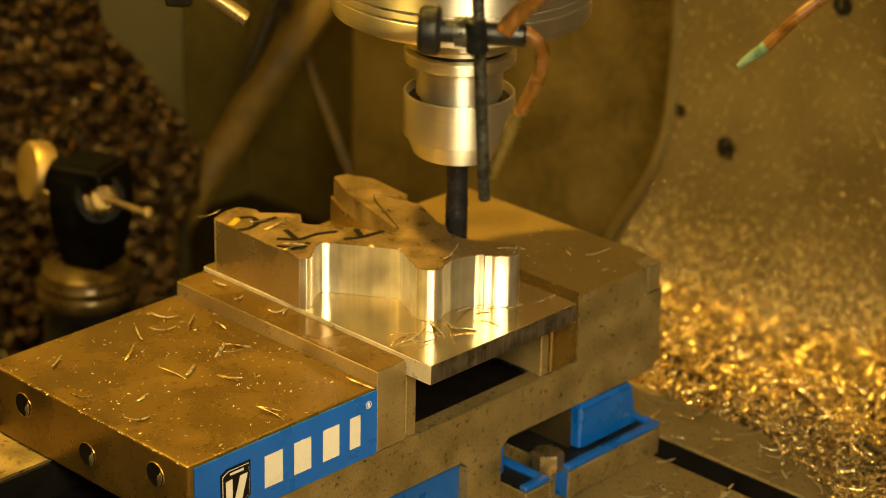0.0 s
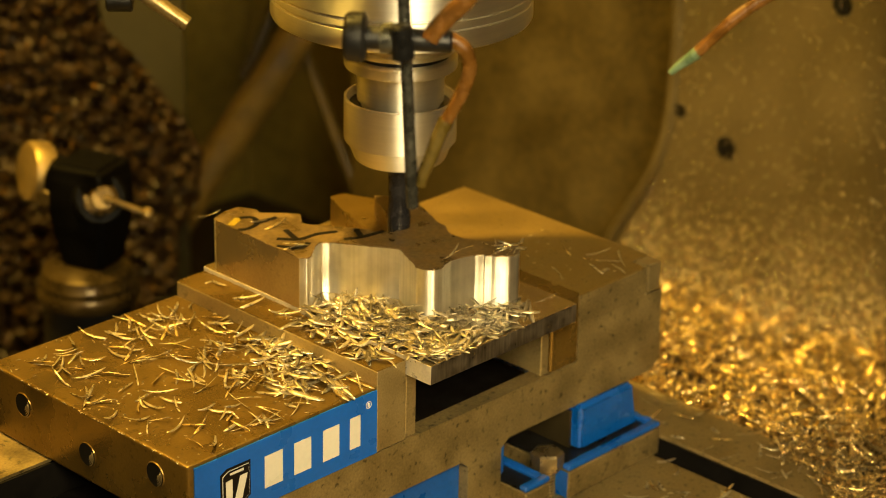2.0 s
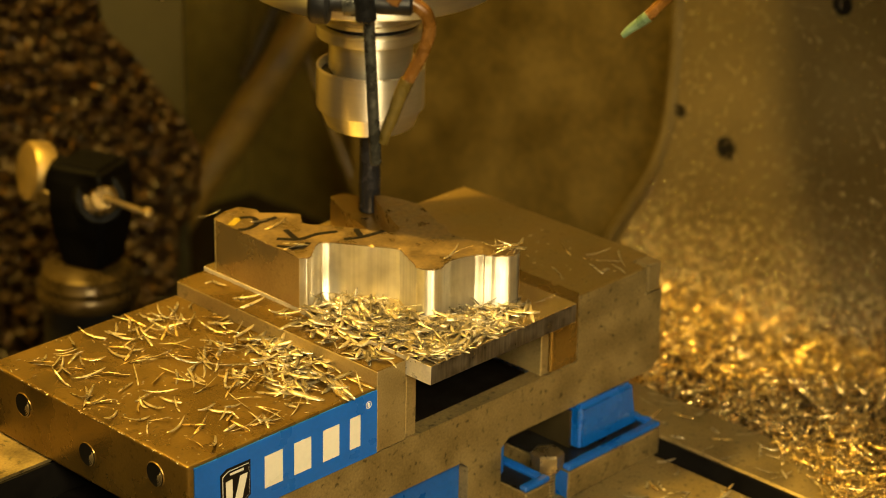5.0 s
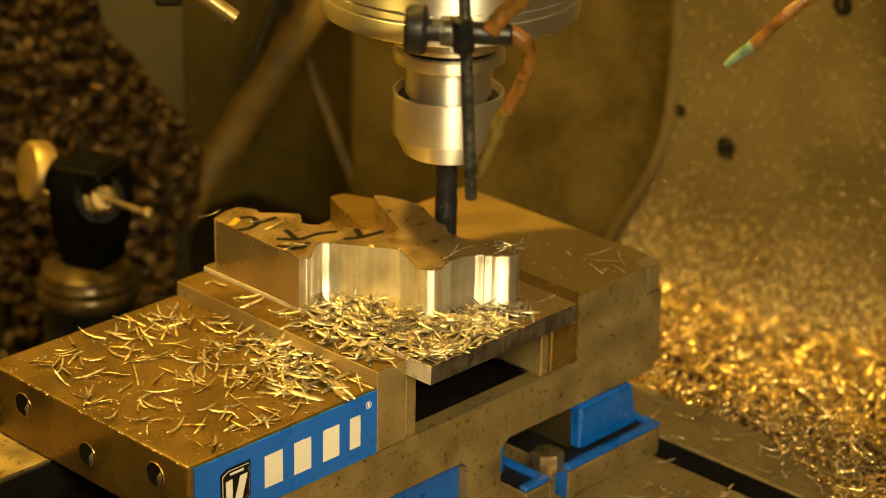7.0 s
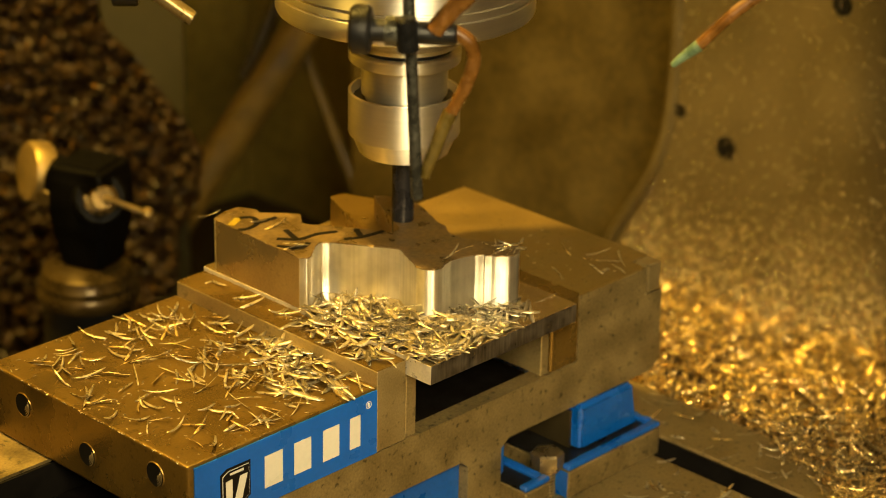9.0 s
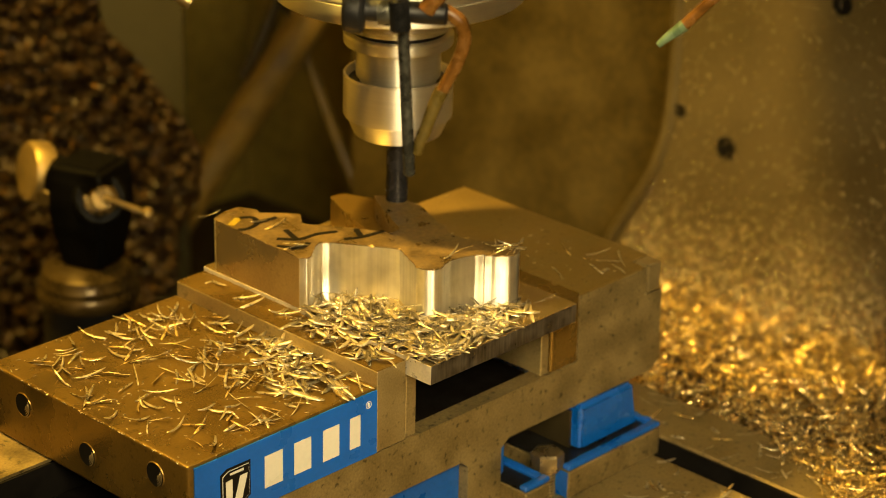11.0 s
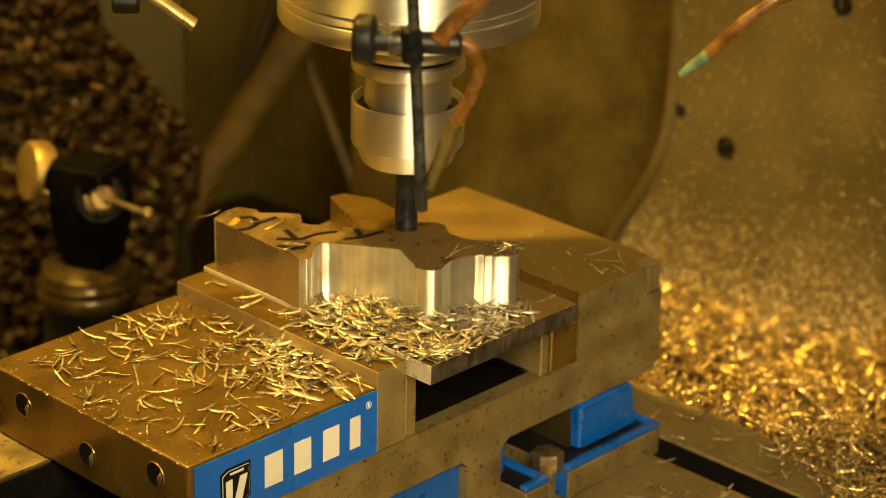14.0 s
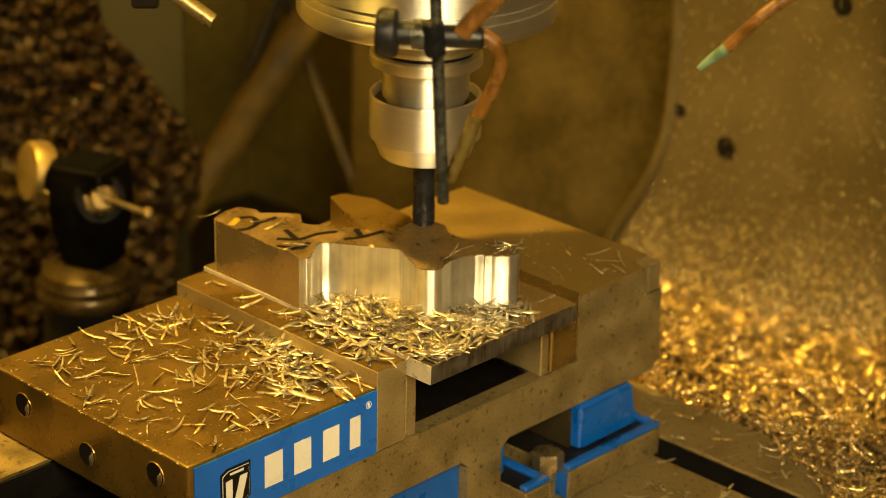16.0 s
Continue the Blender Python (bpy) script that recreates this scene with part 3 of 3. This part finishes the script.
    for outl in (far, near):
        STOCK.append(part("stock_layer", prism(bmesh.new(), [(x / 1000, y / 1000) for x, y in outl][::-1], z + 0.0261, z + 0.0384), SKIN, w, "rough steel stock on the rear limb"))

    def stroke(pts, r, mat, label):
        path = smooth_path([(x / 1000, y / 1000, 0) for x, y in pts], 4)
        bm = tube(bmesh.new(), path, r, 6)
        bmesh.ops.transform(bm, matrix=Matrix.Translation((0, 0, z + 0.0386)) @ Matrix.Diagonal((1, 1, 0.08, 1)), verts=bm.verts[:])
        part("marker_stroke", bm, mat, w, label)
    for pts in MARKS:
        stroke(pts, 0.0017, INK, "black marker stroke")
    stroke(MARKS[0][:2] + [(151, 138)], 0.0022, YELLOW, "yellow marker dab")
    return w


workpiece()


# ---- spindle ----
AX, AY = 0.2235, 0.0688


def spindle():
    s = thing("milling_spindle", "spindle head with collet chuck, end mill and coolant fittings", "spindle", (AX, AY, Z0))
    part("end_mill", lathe(bmesh.new(), [(0, 0.0268), (0.0055, 0.0268), (0.006, 0.0274), (0.006, 0.050), (0.0057, 0.052), (0.0057, 0.080), (0, 0.080)], 32), CARBIDE, s, "dark carbide end mill", True)
    part("collet_nut", lathe(bmesh.new(), [(0.0058, 0.0772), (0.0225, 0.0772), (0.0237, 0.0780), (0.0275, 0.0872), (0.0290, 0.0880), (0.0293, 0.0890), (0.0293, 0.1108), (0.0289, 0.1113),
                                           (0.0278, 0.1113), (0.0272, 0.1060), (0.0226, 0.1060)], 96), NUT, s, "satin steel collet nut", True)
    part("gap_ring", lathe(bmesh.new(), [(0.0206, 0.1064), (0.0268, 0.1064), (0.0268, 0.1070), (0.0206, 0.1070)], 64), BLACK, s, "black ring in the gap inside the collet nut", True)
    part("chuck_neck", lathe(bmesh.new(), [(0.0, 0.106), (0.0205, 0.106), (0.0205, 0.1095), (0.0224, 0.1100), (0.0226, 0.111), (0.0226, 0.1262), (0.0218, 0.1270), (0, 0.1272)], 96), CHROME, s, "polished chuck neck", True)
    part("flange", lathe(bmesh.new(), [(0.0, 0.1275), (0.0275, 0.1275), (0.0290, 0.1282), (0.0293, 0.1290), (0.0293, 0.1332), (0.0286, 0.1340), (0.0246, 0.1344), (0.0246, 0.1368), (0.0285, 0.1374),
                                       (0.0288, 0.1380), (0.0288, 0.1396), (0.0265, 0.1402), (0.0265, 0.1425), (0.0300, 0.1432), (0.0300, 0.1470), (0.0, 0.1470)], 96),
         CHROME, s, "grooved tool-holder flange", True)
    part("groove_ring", lathe(bmesh.new(), [(0.0240, 0.1345), (0.0252, 0.1345), (0.0252, 0.1367), (0.0240, 0.1367)], 64), BLACK, s, "dark gripper groove of the tool holder", True)
    part("spindle_nose", lathe(bmesh.new(), [(0, 0.1470), (0.030, 0.1470), (0.034, 0.1520), (0.0600, 0.1538), (0.0640, 0.1546), (0.0662, 0.1558), (0.0668, 0.1572), (0.0668, 0.1655), (0.0655, 0.1660), (0.0655, 0.1668),
                                             (0.0668, 0.1673), (0.0668, 0.1703), (0.0658, 0.1707), (0.0658, 0.1714), (0.0670, 0.1720), (0.0670, 0.215), (0.030, 0.222), (0.030, 0.46), (0.0, 0.46)], 128), CHROME, s, "polished spindle nose ring with grooves", True)
    # unseen head: quill and box above the nose, plus a sloping slab added to shadow the panel
    part("head_casting", boxbm(-0.02, 0.10, -0.07, 0.06, 0.46, 0.75, bevel=0.004), CREAM, s, "painted head casting above the spindle, out of view")
    flank = [(-0.03, 0.43), (0.116, 0.43), (0.120, 0.441), (0.1365, 0.493), (0.147, 0.522), (0.1525, 0.545), (0.1525, 0.75), (-0.03, 0.75)]
    bm = bmesh.new()
    ends = [[bm.verts.new((x, y, h)) for y, h in flank] for x in (0.1005, 0.125)]
    bm.faces.new(ends[0])
    bm.faces.new(ends[1][::-1])
    for k in range(len(flank)):
        bm.faces.new((ends[0][k], ends[0][k - 1], ends[1][k - 1], ends[1][k]))
    part("shadow_slab", bm, CREAM, s, "unseen slab added to cast the head's shadow on the panel")
    def rel(x, y, z):
        return Vector((x - AX, y - AY, z))
    # coolant rod on a bracket in front of the head, with its clamp, knob and hoses
    top = Vector((-0.1655, -0.1578, 0.335))
    part("coolant_rod", rod(bmesh.new(), top, (-0.1583, -0.1654, 0.1413), 0.0026, 20, 0.0006), RODMAT, s, "grey metal coolant rod", True)
    part("rod_bracket", rod(bmesh.new(), top - Vector((0, 0, 0.004)), (-0.012, -0.022, 0.331), 0.005, 16, 0.001), BLACK, s, "", True)
    a, b = Vector((-0.1752, -0.1477, 0.2165)), Vector((-0.1498, -0.1786, 0.2158))
    part("clamp_bar", rod(bmesh.new(), a, b, 0.0048, 24, 0.001), BLACK, s, "black clamp bar", True)
    m, n = along(a, b)
    part("knob", lathe(bmesh.new(), [(0, -0.0045), (0.0088, -0.0045), (0.0102, -0.003), (0.0105, 0.0), (0.0105, 0.0030), (0.0092, 0.0045), (0.005, 0.0048)], 40, m), BLACK, s, "black round clamp knob", True)
    m2 = m @ Matrix.Translation((0, 0, n * 0.36))
    part("clamp_block", lathe(bmesh.new(), [(0.004, -0.0045), (0.0062, -0.0040), (0.0066, 0.0), (0.0062, 0.0040), (0.004, 0.0045)], 24, m2), RODMAT, s, "worn steel clamp boss", True)
    m3 = m @ Matrix.Translation((0, 0, n * 0.50))
    part("clamp_eye", rod(bmesh.new(), m3 @ Vector((0, 0, 0)) + Vector((-0.003, -0.003, -0.0075)), m3 @ Vector((0, 0, 0)) + Vector((-0.004, -0.002, 0.0075)), 0.0046, 20, 0.001), BLACK, s, "", True)
    hose_top = [(-0.1290, -0.1955, 0.300), (-0.1355, -0.1890, 0.256), (-0.1418, -0.1827, 0.2398), (-0.1452, -0.1792, 0.2333), (-0.1492, -0.1749, 0.2274), (-0.1526, -0.1714, 0.2215), (-0.1541, -0.1697, 0.2181)]
    part("hose", tube(bmesh.new(), smooth_path([Vector(q) + Vector((-0.004, -0.004, 0)) for q in hose_top]), 0.0040), HOSE, s, "amber plastic coolant hose", True)
    part("hose", tube(bmesh.new(), smooth_path([(-0.1510, -0.1731, 0.2177), (-0.1474, -0.1768, 0.2154), (-0.1440, -0.1804, 0.2116), (-0.1428, -0.1816, 0.2068), (-0.1430, -0.1814, 0.2005), (-0.1445, -0.1798, 0.1938),
                                                (-0.1470, -0.1773, 0.1863), (-0.1491, -0.1750, 0.1800)]), lambda t: 0.0033 - 0.0005 * t), HOSE, s, "amber plastic coolant hose", True)
    part("hose_end", tube(bmesh.new(), smooth_path([(-0.1490, -0.1751, 0.1810), (-0.1514, -0.1726, 0.1724), (-0.1534, -0.1705, 0.1636), (-0.1553, -0.1685, 0.1567), (-0.1562, -0.1675, 0.1516)]), lambda t: 0.0033 - 0.0009 * t), HOSEEND, s, "oily olive end of the hose", True)
    tip = Vector((-0.0598, -0.2212, 0.1924))
    out_ = Vector((0.696, -0.718, 0))
    part("hose", tube(bmesh.new(), smooth_path([tip + out_ * u + Vector((0, 0, w)) for u, w in ((0.0095, 0.0080), (0.0170, 0.0160), (0.0260, 0.0250), (0.0380, 0.0340), (0.0560, 0.0440), (0.075, 0.075), (0.070, 0.130))]), 0.0027), HOSE, s, "amber plastic coolant hose", True)
    part("hose_tip", tube(bmesh.new(), smooth_path([tip + out_ * u + Vector((0, 0, w)) for u, w in ((0.0110, 0.0095), (0.0070, 0.0062), (0.0030, 0.0030), (0.0, 0.0))]), lambda t: 0.0030 - 0.0016 * t), TEAL, s, "teal hose tip", True)
    part("nozzle", rod(bmesh.new(), rel(0.120, 0.2500, 0.195), rel(0.1800, 0.1855, 0.1312), 0.0042, 20, 0.0008), STEEL, s, "steel coolant nozzle", True)
    part("nozzle_knob", rod(bmesh.new(), rel(0.1500, 0.2160, 0.1440), rel(0.1600, 0.2060, 0.1440), 0.0060, 20, 0.001), BLACK, s, "", True)
    return s


SPINDLE = spindle()


# ---- chips ----
def sliver(rng, size, broad=1.0, curl=1.0):
    """Points and faces of one curled chip, lying about the origin."""
    n = 6
    bend, length, wide = rng.uniform(0.05, 0.65) * curl, size * rng.uniform(0.55, 1.35), rng.uniform(0.0009, 0.0018) * broad
    if rng.random() < 0.07:
        bend *= 2.4
    r = length / bend
    lift, twist = rng.uniform(-0.3, 0.5), rng.uniform(-0.6, 0.6)
    vs = []
    for i in range(n):
        t = i / (n - 1) - 0.5
        w = wide * (1 - (2 * abs(t)) ** 4 * 0.6) / 2
        c = Vector((r * math.sin(bend * t), r * (1 - math.cos(bend * t)), lift * size * t * t))
        side = Vector((0, math.cos(twist * t * 2 + 0.4), math.sin(twist * t * 2 + 0.4)))
        up = Vector((0, -side.z, side.y)) * 0.00010
        vs += [c - side * w - up, c + side * w - up, c + side * w + up, c - side * w + up]
    fs = [(0, 3, 2, 1), tuple(4 * (n - 1) + k for k in range(4))]
    for i in range(n - 1):
        for k in range(4):
            fs.append((4 * i + k, 4 * i + (k + 1) % 4, 4 * i + 4 + (k + 1) % 4, 4 * i + 4 + k))
    return vs, fs


def chip_mesh(name, places, rng, size, mat, tilt=0.4, broad=1.0, curl=1.0):
    verts, faces = [], []
    for p in places:
        vs, fs = sliver(rng, size, broad, curl)
        m = Matrix.Translation(p) @ Euler((rng.uniform(-tilt, tilt) * 1.6, rng.uniform(-tilt, tilt), rng.uniform(0, 6.283))).to_matrix().to_4x4()
        o = len(verts)
        verts += [m @ v for v in vs]
        faces += [tuple(i + o for i in f) for f in fs]
    me = bpy.data.meshes.new(name)
    me.from_pydata(verts, [], faces)
    me.materials.append(mat)
    for p in me.polygons:
        p.use_smooth = True
    return me


far_left()
rng = random.Random(7)


def heap_height(x, y):
    """The surface of the chip heap in the tray behind the table."""
    rough = 0.022 * noise.noise(Vector((x * 30, y * 30, 3.1))) + 0.016 * noise.noise(Vector((x * 11, y * 11, 9.0)))
    return -0.006 - 0.32 * max(0.0, x - 0.40) - 0.10 * (y - 0.06) * max(0.0, (x - 0.42) / 0.26) + rough * min(1.0, max(0.1, (x - 0.385) / 0.04))


def chip_heap():
    bm = bmesh.new()
    nx, ny = 60, 200
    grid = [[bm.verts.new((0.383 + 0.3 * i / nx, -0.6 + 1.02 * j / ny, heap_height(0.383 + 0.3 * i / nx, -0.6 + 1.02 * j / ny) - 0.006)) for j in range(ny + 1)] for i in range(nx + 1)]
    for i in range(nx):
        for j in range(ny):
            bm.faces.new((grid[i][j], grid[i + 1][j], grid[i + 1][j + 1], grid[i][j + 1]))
    # the bed's near-black colour paints the shade between the heap's chips
    tagged(part("chip_bed", bm, GRIME_GAPS, None, "", True), "packed chip bed, darkened for the shaded gaps between chips", "chips", kind="stuff")
    places = []
    for _ in range(8800):
        x, y = rng.uniform(0.388, 0.677), rng.uniform(-0.22, 0.40)
        if y < 0.22 or x > 0.56:
            places.append((x, y, heap_height(x, y) + rng.uniform(-0.008, 0.012)))
    ob = new("chip_heap", chip_mesh("chip_heap", places, rng, 0.022, GOLDCHIP, 0.8, 1.65, 3.0))
    tagged(ob, "heap of curled golden steel chips in the tray", "chips", kind="stuff")


chip_heap()


def panel_specks():
    """Bright metal dust stuck to the splash panel, thickened near the heap to imitate the glow there."""
    pl = []
    while len(pl) < 5200:
        y, z = rng.uniform(-0.02, 0.30), -0.13 + 0.33 * rng.random() ** 1.6
        if y < 0.262 + max(0.0, 0.03 - z) * 0.4:
            pl.append((0.6785, y, z))
    ob = new("metal_specks", chip_mesh("metal_specks", pl, rng, 0.0011, SPECK, 1.4, 0.65))
    # extra pale flakes paint the golden glow over the real dust
    dust = []
    while len(dust) < 17000:
        y = rng.uniform(-0.02, 0.33)
        z = -0.108 + rng.expovariate(1 / 0.028) + 0.12 * (0.2 - y) * 0.9
        if z < 0.16 and y < 0.262 + max(0.0, 0.03 - z) * 0.4:
            dust.append((0.6788, y, z))
    tagged(new("dust_and_glow", chip_mesh("dust_and_glow", dust, rng, 0.0014, SPECK, 1.4, 0.75)), "pale metal dust, thickened above the heap to imitate its golden glow", "metal dust", kind="stuff")
    tagged(ob, "glinting specks of metal dust on the splash panel", "metal dust", kind="stuff")


panel_specks()


def clump(name, cx, cy, z, n, sx, sy, h, size=0.0145, flat=0.20):
    """A heap of loose chips that moves as one piece, about its own origin."""
    pl = []
    for _ in range(int(n * 0.66)):
        a, r = rng.uniform(0, 6.283), math.sqrt(rng.random())
        x, y = r * math.cos(a) * sx, r * math.sin(a) * sy
        pl.append((x, y, 0.0006 + rng.random() * h * (1 - r * r * 0.8)))
    ob = new(name, chip_mesh(name, pl, rng, size, CHIP, flat, 1.55))
    ob.location = (cx, cy, z)
    return tagged(ob, "heap of bright curled steel chips by the milled wall", "chips", "loose chip heaps", "stuff")


CLUMPS = []
PL = Z0 + 0.0098
for cx, cy, n, sx, sy, h in ((0.150, 0.062, 60, 0.012, 0.016, 0.005), (0.163, 0.055, 80, 0.014, 0.016, 0.007), (0.158, 0.040, 80, 0.014, 0.016, 0.007), (0.152, 0.022, 70, 0.011, 0.016, 0.006),
                             (0.168, 0.028, 90, 0.014, 0.016, 0.008), (0.166, 0.006, 70, 0.016, 0.014, 0.006), (0.182, 0.008, 70, 0.014, 0.012, 0.006), (0.200, 0.006, 60, 0.014, 0.010, 0.005),
                             (0.214, -0.002, 60, 0.015, 0.010, 0.004), (0.152, 0.000, 70, 0.011, 0.015, 0.005), (0.176, -0.008, 60, 0.016, 0.009, 0.004), (0.197, -0.006, 50, 0.014, 0.009, 0.003),
                             (0.157, -0.008, 50, 0.013, 0.008, 0.004), (0.150, 0.045, 60, 0.010, 0.016, 0.006)):
    CLUMPS.append((clump("chip_clump", cx, cy, PL, n, sx, sy, h), (cx, cy, PL)))
for cx, cy, n, sx, sy, h in ((0.108, 0.040, 60, 0.016, 0.020, 0.004), (0.098, 0.020, 50, 0.016, 0.016, 0.004), (0.110, 0.064, 50, 0.012, 0.018, 0.004), (0.090, 0.044, 36, 0.018, 0.018, 0.002),
                             (0.132, 0.050, 40, 0.008, 0.022, 0.004), (0.131, 0.020, 36, 0.008, 0.018, 0.004)):
    zz = Z0 + (0.0078 if cx > 0.121 else 0.0)
    CLUMPS.append((clump("chip_clump", cx, cy, zz, n, sx, sy, h), (cx, cy, zz)))

LOOSE = []
CHIPS = [chip_mesh("chip", [(0, 0, 0.0010)], rng, 0.0136, CHIP if k % 5 else GOLDCHIP, 0.26, 1.0, 0.9) for k in range(28)]


def loose_chip(x, y, z, flies):
    ob = new("metal_chip", CHIPS[rng.randrange(len(CHIPS))])
    ob.location = (x, y, z)
    ob.rotation_euler = (0, 0, rng.uniform(0, 6.283))
    tagged(ob, "thin curled steel chip lying on the vise", "chip", "loose chips")
    if flies:
        LOOSE.append((ob, (x, y, z), ob.rotation_euler[2]))
    return ob


for k in range(190):
    x = 0.004 + 0.112 * rng.random() ** 0.7
    loose_chip(x, rng.uniform(0.006, 0.146), Z0 + 0.0003, k > 18)
for k in range(10):
    loose_chip(rng.uniform(0.275, 0.325), rng.uniform(0.003, 0.05), Z0 + 0.0021, k > 2)
for k in range(12):
    loose_chip(rng.uniform(0.143, 0.225), rng.uniform(0.0, 0.03), PL + 0.0003, False)
for k in range(30):
    loose_chip(rng.uniform(0.345, 0.384), rng.uniform(-0.12, 0.03), 0.0003, False)
drift = []
while len(drift) < 420:
    x, y = rng.uniform(0.344, 0.400), rng.uniform(-0.20, 0.02)
    if x - 0.386 > 0.55 * (y + 0.045):
        drift.append((x, y, 0.001 + rng.random() * 0.006))
tagged(new("chip_drift", chip_mesh("chip_drift", drift, rng, 0.016, GOLDCHIP, 0.5, 1.0)), "drift of curled chips spilling onto the table", "chips", kind="stuff")
for k in range(16):
    loose_chip(rng.uniform(0.27, 0.318), rng.uniform(-0.10, -0.025), 0.0003, False)


for k in range(12):
    loose_chip(0.2255 + rng.uniform(-0.006, 0.006), 0.0125 + rng.uniform(-0.006, 0.006), Z0 + 0.0387 + 0.0002 * k, k > 2)
for x, y in ((0.143, 0.150), (0.146, 0.088), (0.150, 0.090), (0.158, 0.125), (0.207, 0.026), (0.200, 0.026), (0.160, 0.116)):
    loose_chip(x, y, Z0 + 0.0387, x > 0.2)
for k in range(9):
    loose_chip(0.131 + rng.uniform(-0.004, 0.004), rng.uniform(0.06, 0.146), Z0 + 0.0081, k > 3)


def jaw_specks():
    """Fine metal dust and oil drops on the jaw tops."""
    pl = [(rng.uniform(0.002, 0.119), rng.uniform(0.002, 0.150), Z0 + 0.0002) for _ in range(260)]
    pl += [(rng.uniform(0.274, 0.326), rng.uniform(0.002, 0.150), Z0 + 0.0022) for _ in range(30)]
    pl += [(rng.gauss(0.0005, 0.0004), rng.uniform(0.002, 0.150), Z0 - 0.0004) for _ in range(120)]
    ob = new("metal_specks", chip_mesh("metal_specks", pl, rng, 0.0014, CHIP, 0.4, 0.35))
    tagged(ob, "fine glinting metal dust on the jaw tops", "metal dust", kind="stuff")


jaw_specks()


FLYERS = []
for k in range(30):
    ob = new("flying_chip", CHIPS[k % len(CHIPS)])
    ob.location = (0.240 + 0.004 * (k % 3), 0.060 + 0.006 * (k % 6), PL + 0.001)
    FLYERS.append(tagged(ob, "thin curled chip flung from the cutter", "chip", "flying chips"))


# ---- moves ----
def motions():
    rows = ((0, 13.1, -10.5, 0), (0.2, 12.6, -9.6, 0), (0.45, 12, -8.8, 3), (0.6, 9, -8.8, 19), (0.75, 8, -7, 21), (0.9, -16, 9, 19), (1, -21, 11, 15), (1.2, -20.5, 11.4, 7), (1.5, -20, 11.4, 0), (2, -15.5, 4.1, 0),
            (2.5, -7.2, 11.6, 0), (3, -1.2, 23, 0), (3.5, 0.5, 32.4, 0), (4, 3, 42.7, 0), (4.2, 4, 47, 0), (4.9, 8, 52, 0), (5.6, 13, 28, 0), (6.3, 12.5, 6.5, 0), (6.5, 11.6, 3.2, 0), (7, 9.8, -5.9, 0), (7.1, 9.6, -6, 6),
            (7.2, 9, -6, 15), (7.3, 3, -4, 21), (7.4, -12, 3, 21), (7.5, -21.1, 7.1, 20), (8, -20.7, 10, 8.1), (8.25, -19.5, 6.5, 0), (8.5, -17.9, 3.4, 0), (9, -7, 9.8, 0), (9.2, -5, 13, 0), (10.2, 2, 36, 0), (11.3, 13.5, 27, 0),
            (11.5, 14.6, 22.4, 0), (12, 13.4, 10.9, 0), (12.5, 9.4, 2.2, 0), (12.9, 9.6, -6, 2), (13, 8.8, -5.8, 6.5), (13.25, -6, -1, 10), (13.5, -20.7, 5.9, 0), (14, -15, -0.8, 0), (14.5, -2.6, -0.3, 0), (15, 7.3, 4.1, 0),
            (15.25, -2, 2, 0), (15.5, -13.8, -0.5, 0), (16, -2.1, -0.9, 0))
    walk(SPINDLE, [(t, pose(AX + a / 1000, AY + b / 1000, Z0 + c / 1000)) for t, a, b, c in rows])
    down = Matrix.Translation((0, 0, -0.0126))
    up = Matrix.Identity(4)
    walk(STOCK[0], [(0, up), (0.5, up), (0.9, down), (16, down)])
    walk(STOCK[1], [(0, up), (13.05, up), (13.45, down), (16, down)])
    r = random.Random(3)
    for k, (ob, p, turn) in enumerate([(o, q, 0.0) for o, q in CLUMPS] + LOOSE):
        t0 = 0.42 + 0.35 * (k % 11) / 11
        t1 = t0 + 0.3
        s = (r.uniform(0.42, 0.50), r.uniform(0.12, 0.20), -0.08)
        mid = [(s[i] * 0.4 + p[i] * 0.6) for i in range(2)]
        d = math.degrees(turn)
        walk(ob, [(0, pose(*s, 0, 0, d + 60)), (t0, pose(*s, 0, 0, d + 60)), ((t0 + t1) / 2, pose(mid[0], mid[1], p[2] + 0.07, 20, 10, d + 30)), (t1, pose(*p, 0, 0, d)), (16, pose(*p, 0, 0, d))])

    # chips flung from the cutter, out of the pocket and down behind the vise
    times = [1.45, 1.9, 1.95, 2.4, 2.45, 2.9, 3.35, 3.4, 3.42, 3.45, 3.9, 3.95, 4.6, 5.5, 6.35, 6.4, 6.45, 6.9, 8.4, 8.9, 8.95, 10.2, 11.4, 11.42, 11.45, 11.9, 12.4, 12.42, 12.45, 14.4]
    for k, (ob, t) in enumerate(zip(FLYERS, times)):
        h = ob.location.copy()
        way = Vector((r.uniform(-0.5, 0.25), r.uniform(0.5, 1.0), 0)).normalized() * r.uniform(0.9, 1.5)
        fall = [(0, 0), (0.1, 0.055), (0.2, 0.075), (0.3, 0.03), (0.45, -0.12)]
        rows = [(0, pose(*h))] + [(t + u, pose(h.x + way.x * u * 0.5, h.y + way.y * u * 0.5, h.z + 0.012 + up_, 300 * u, 220 * u, 250 * u)) for u, up_ in fall]
        e = rows[-1][1].translation
        rows.append((16.0 if t < 15 else 16.0, pose(e.x, max(e.y, 0.2), -0.29, 135, 99, 112)))
        rows.insert(-1, (t + 0.6, rows[-1][1]))
        walk(ob, rows)


motions()
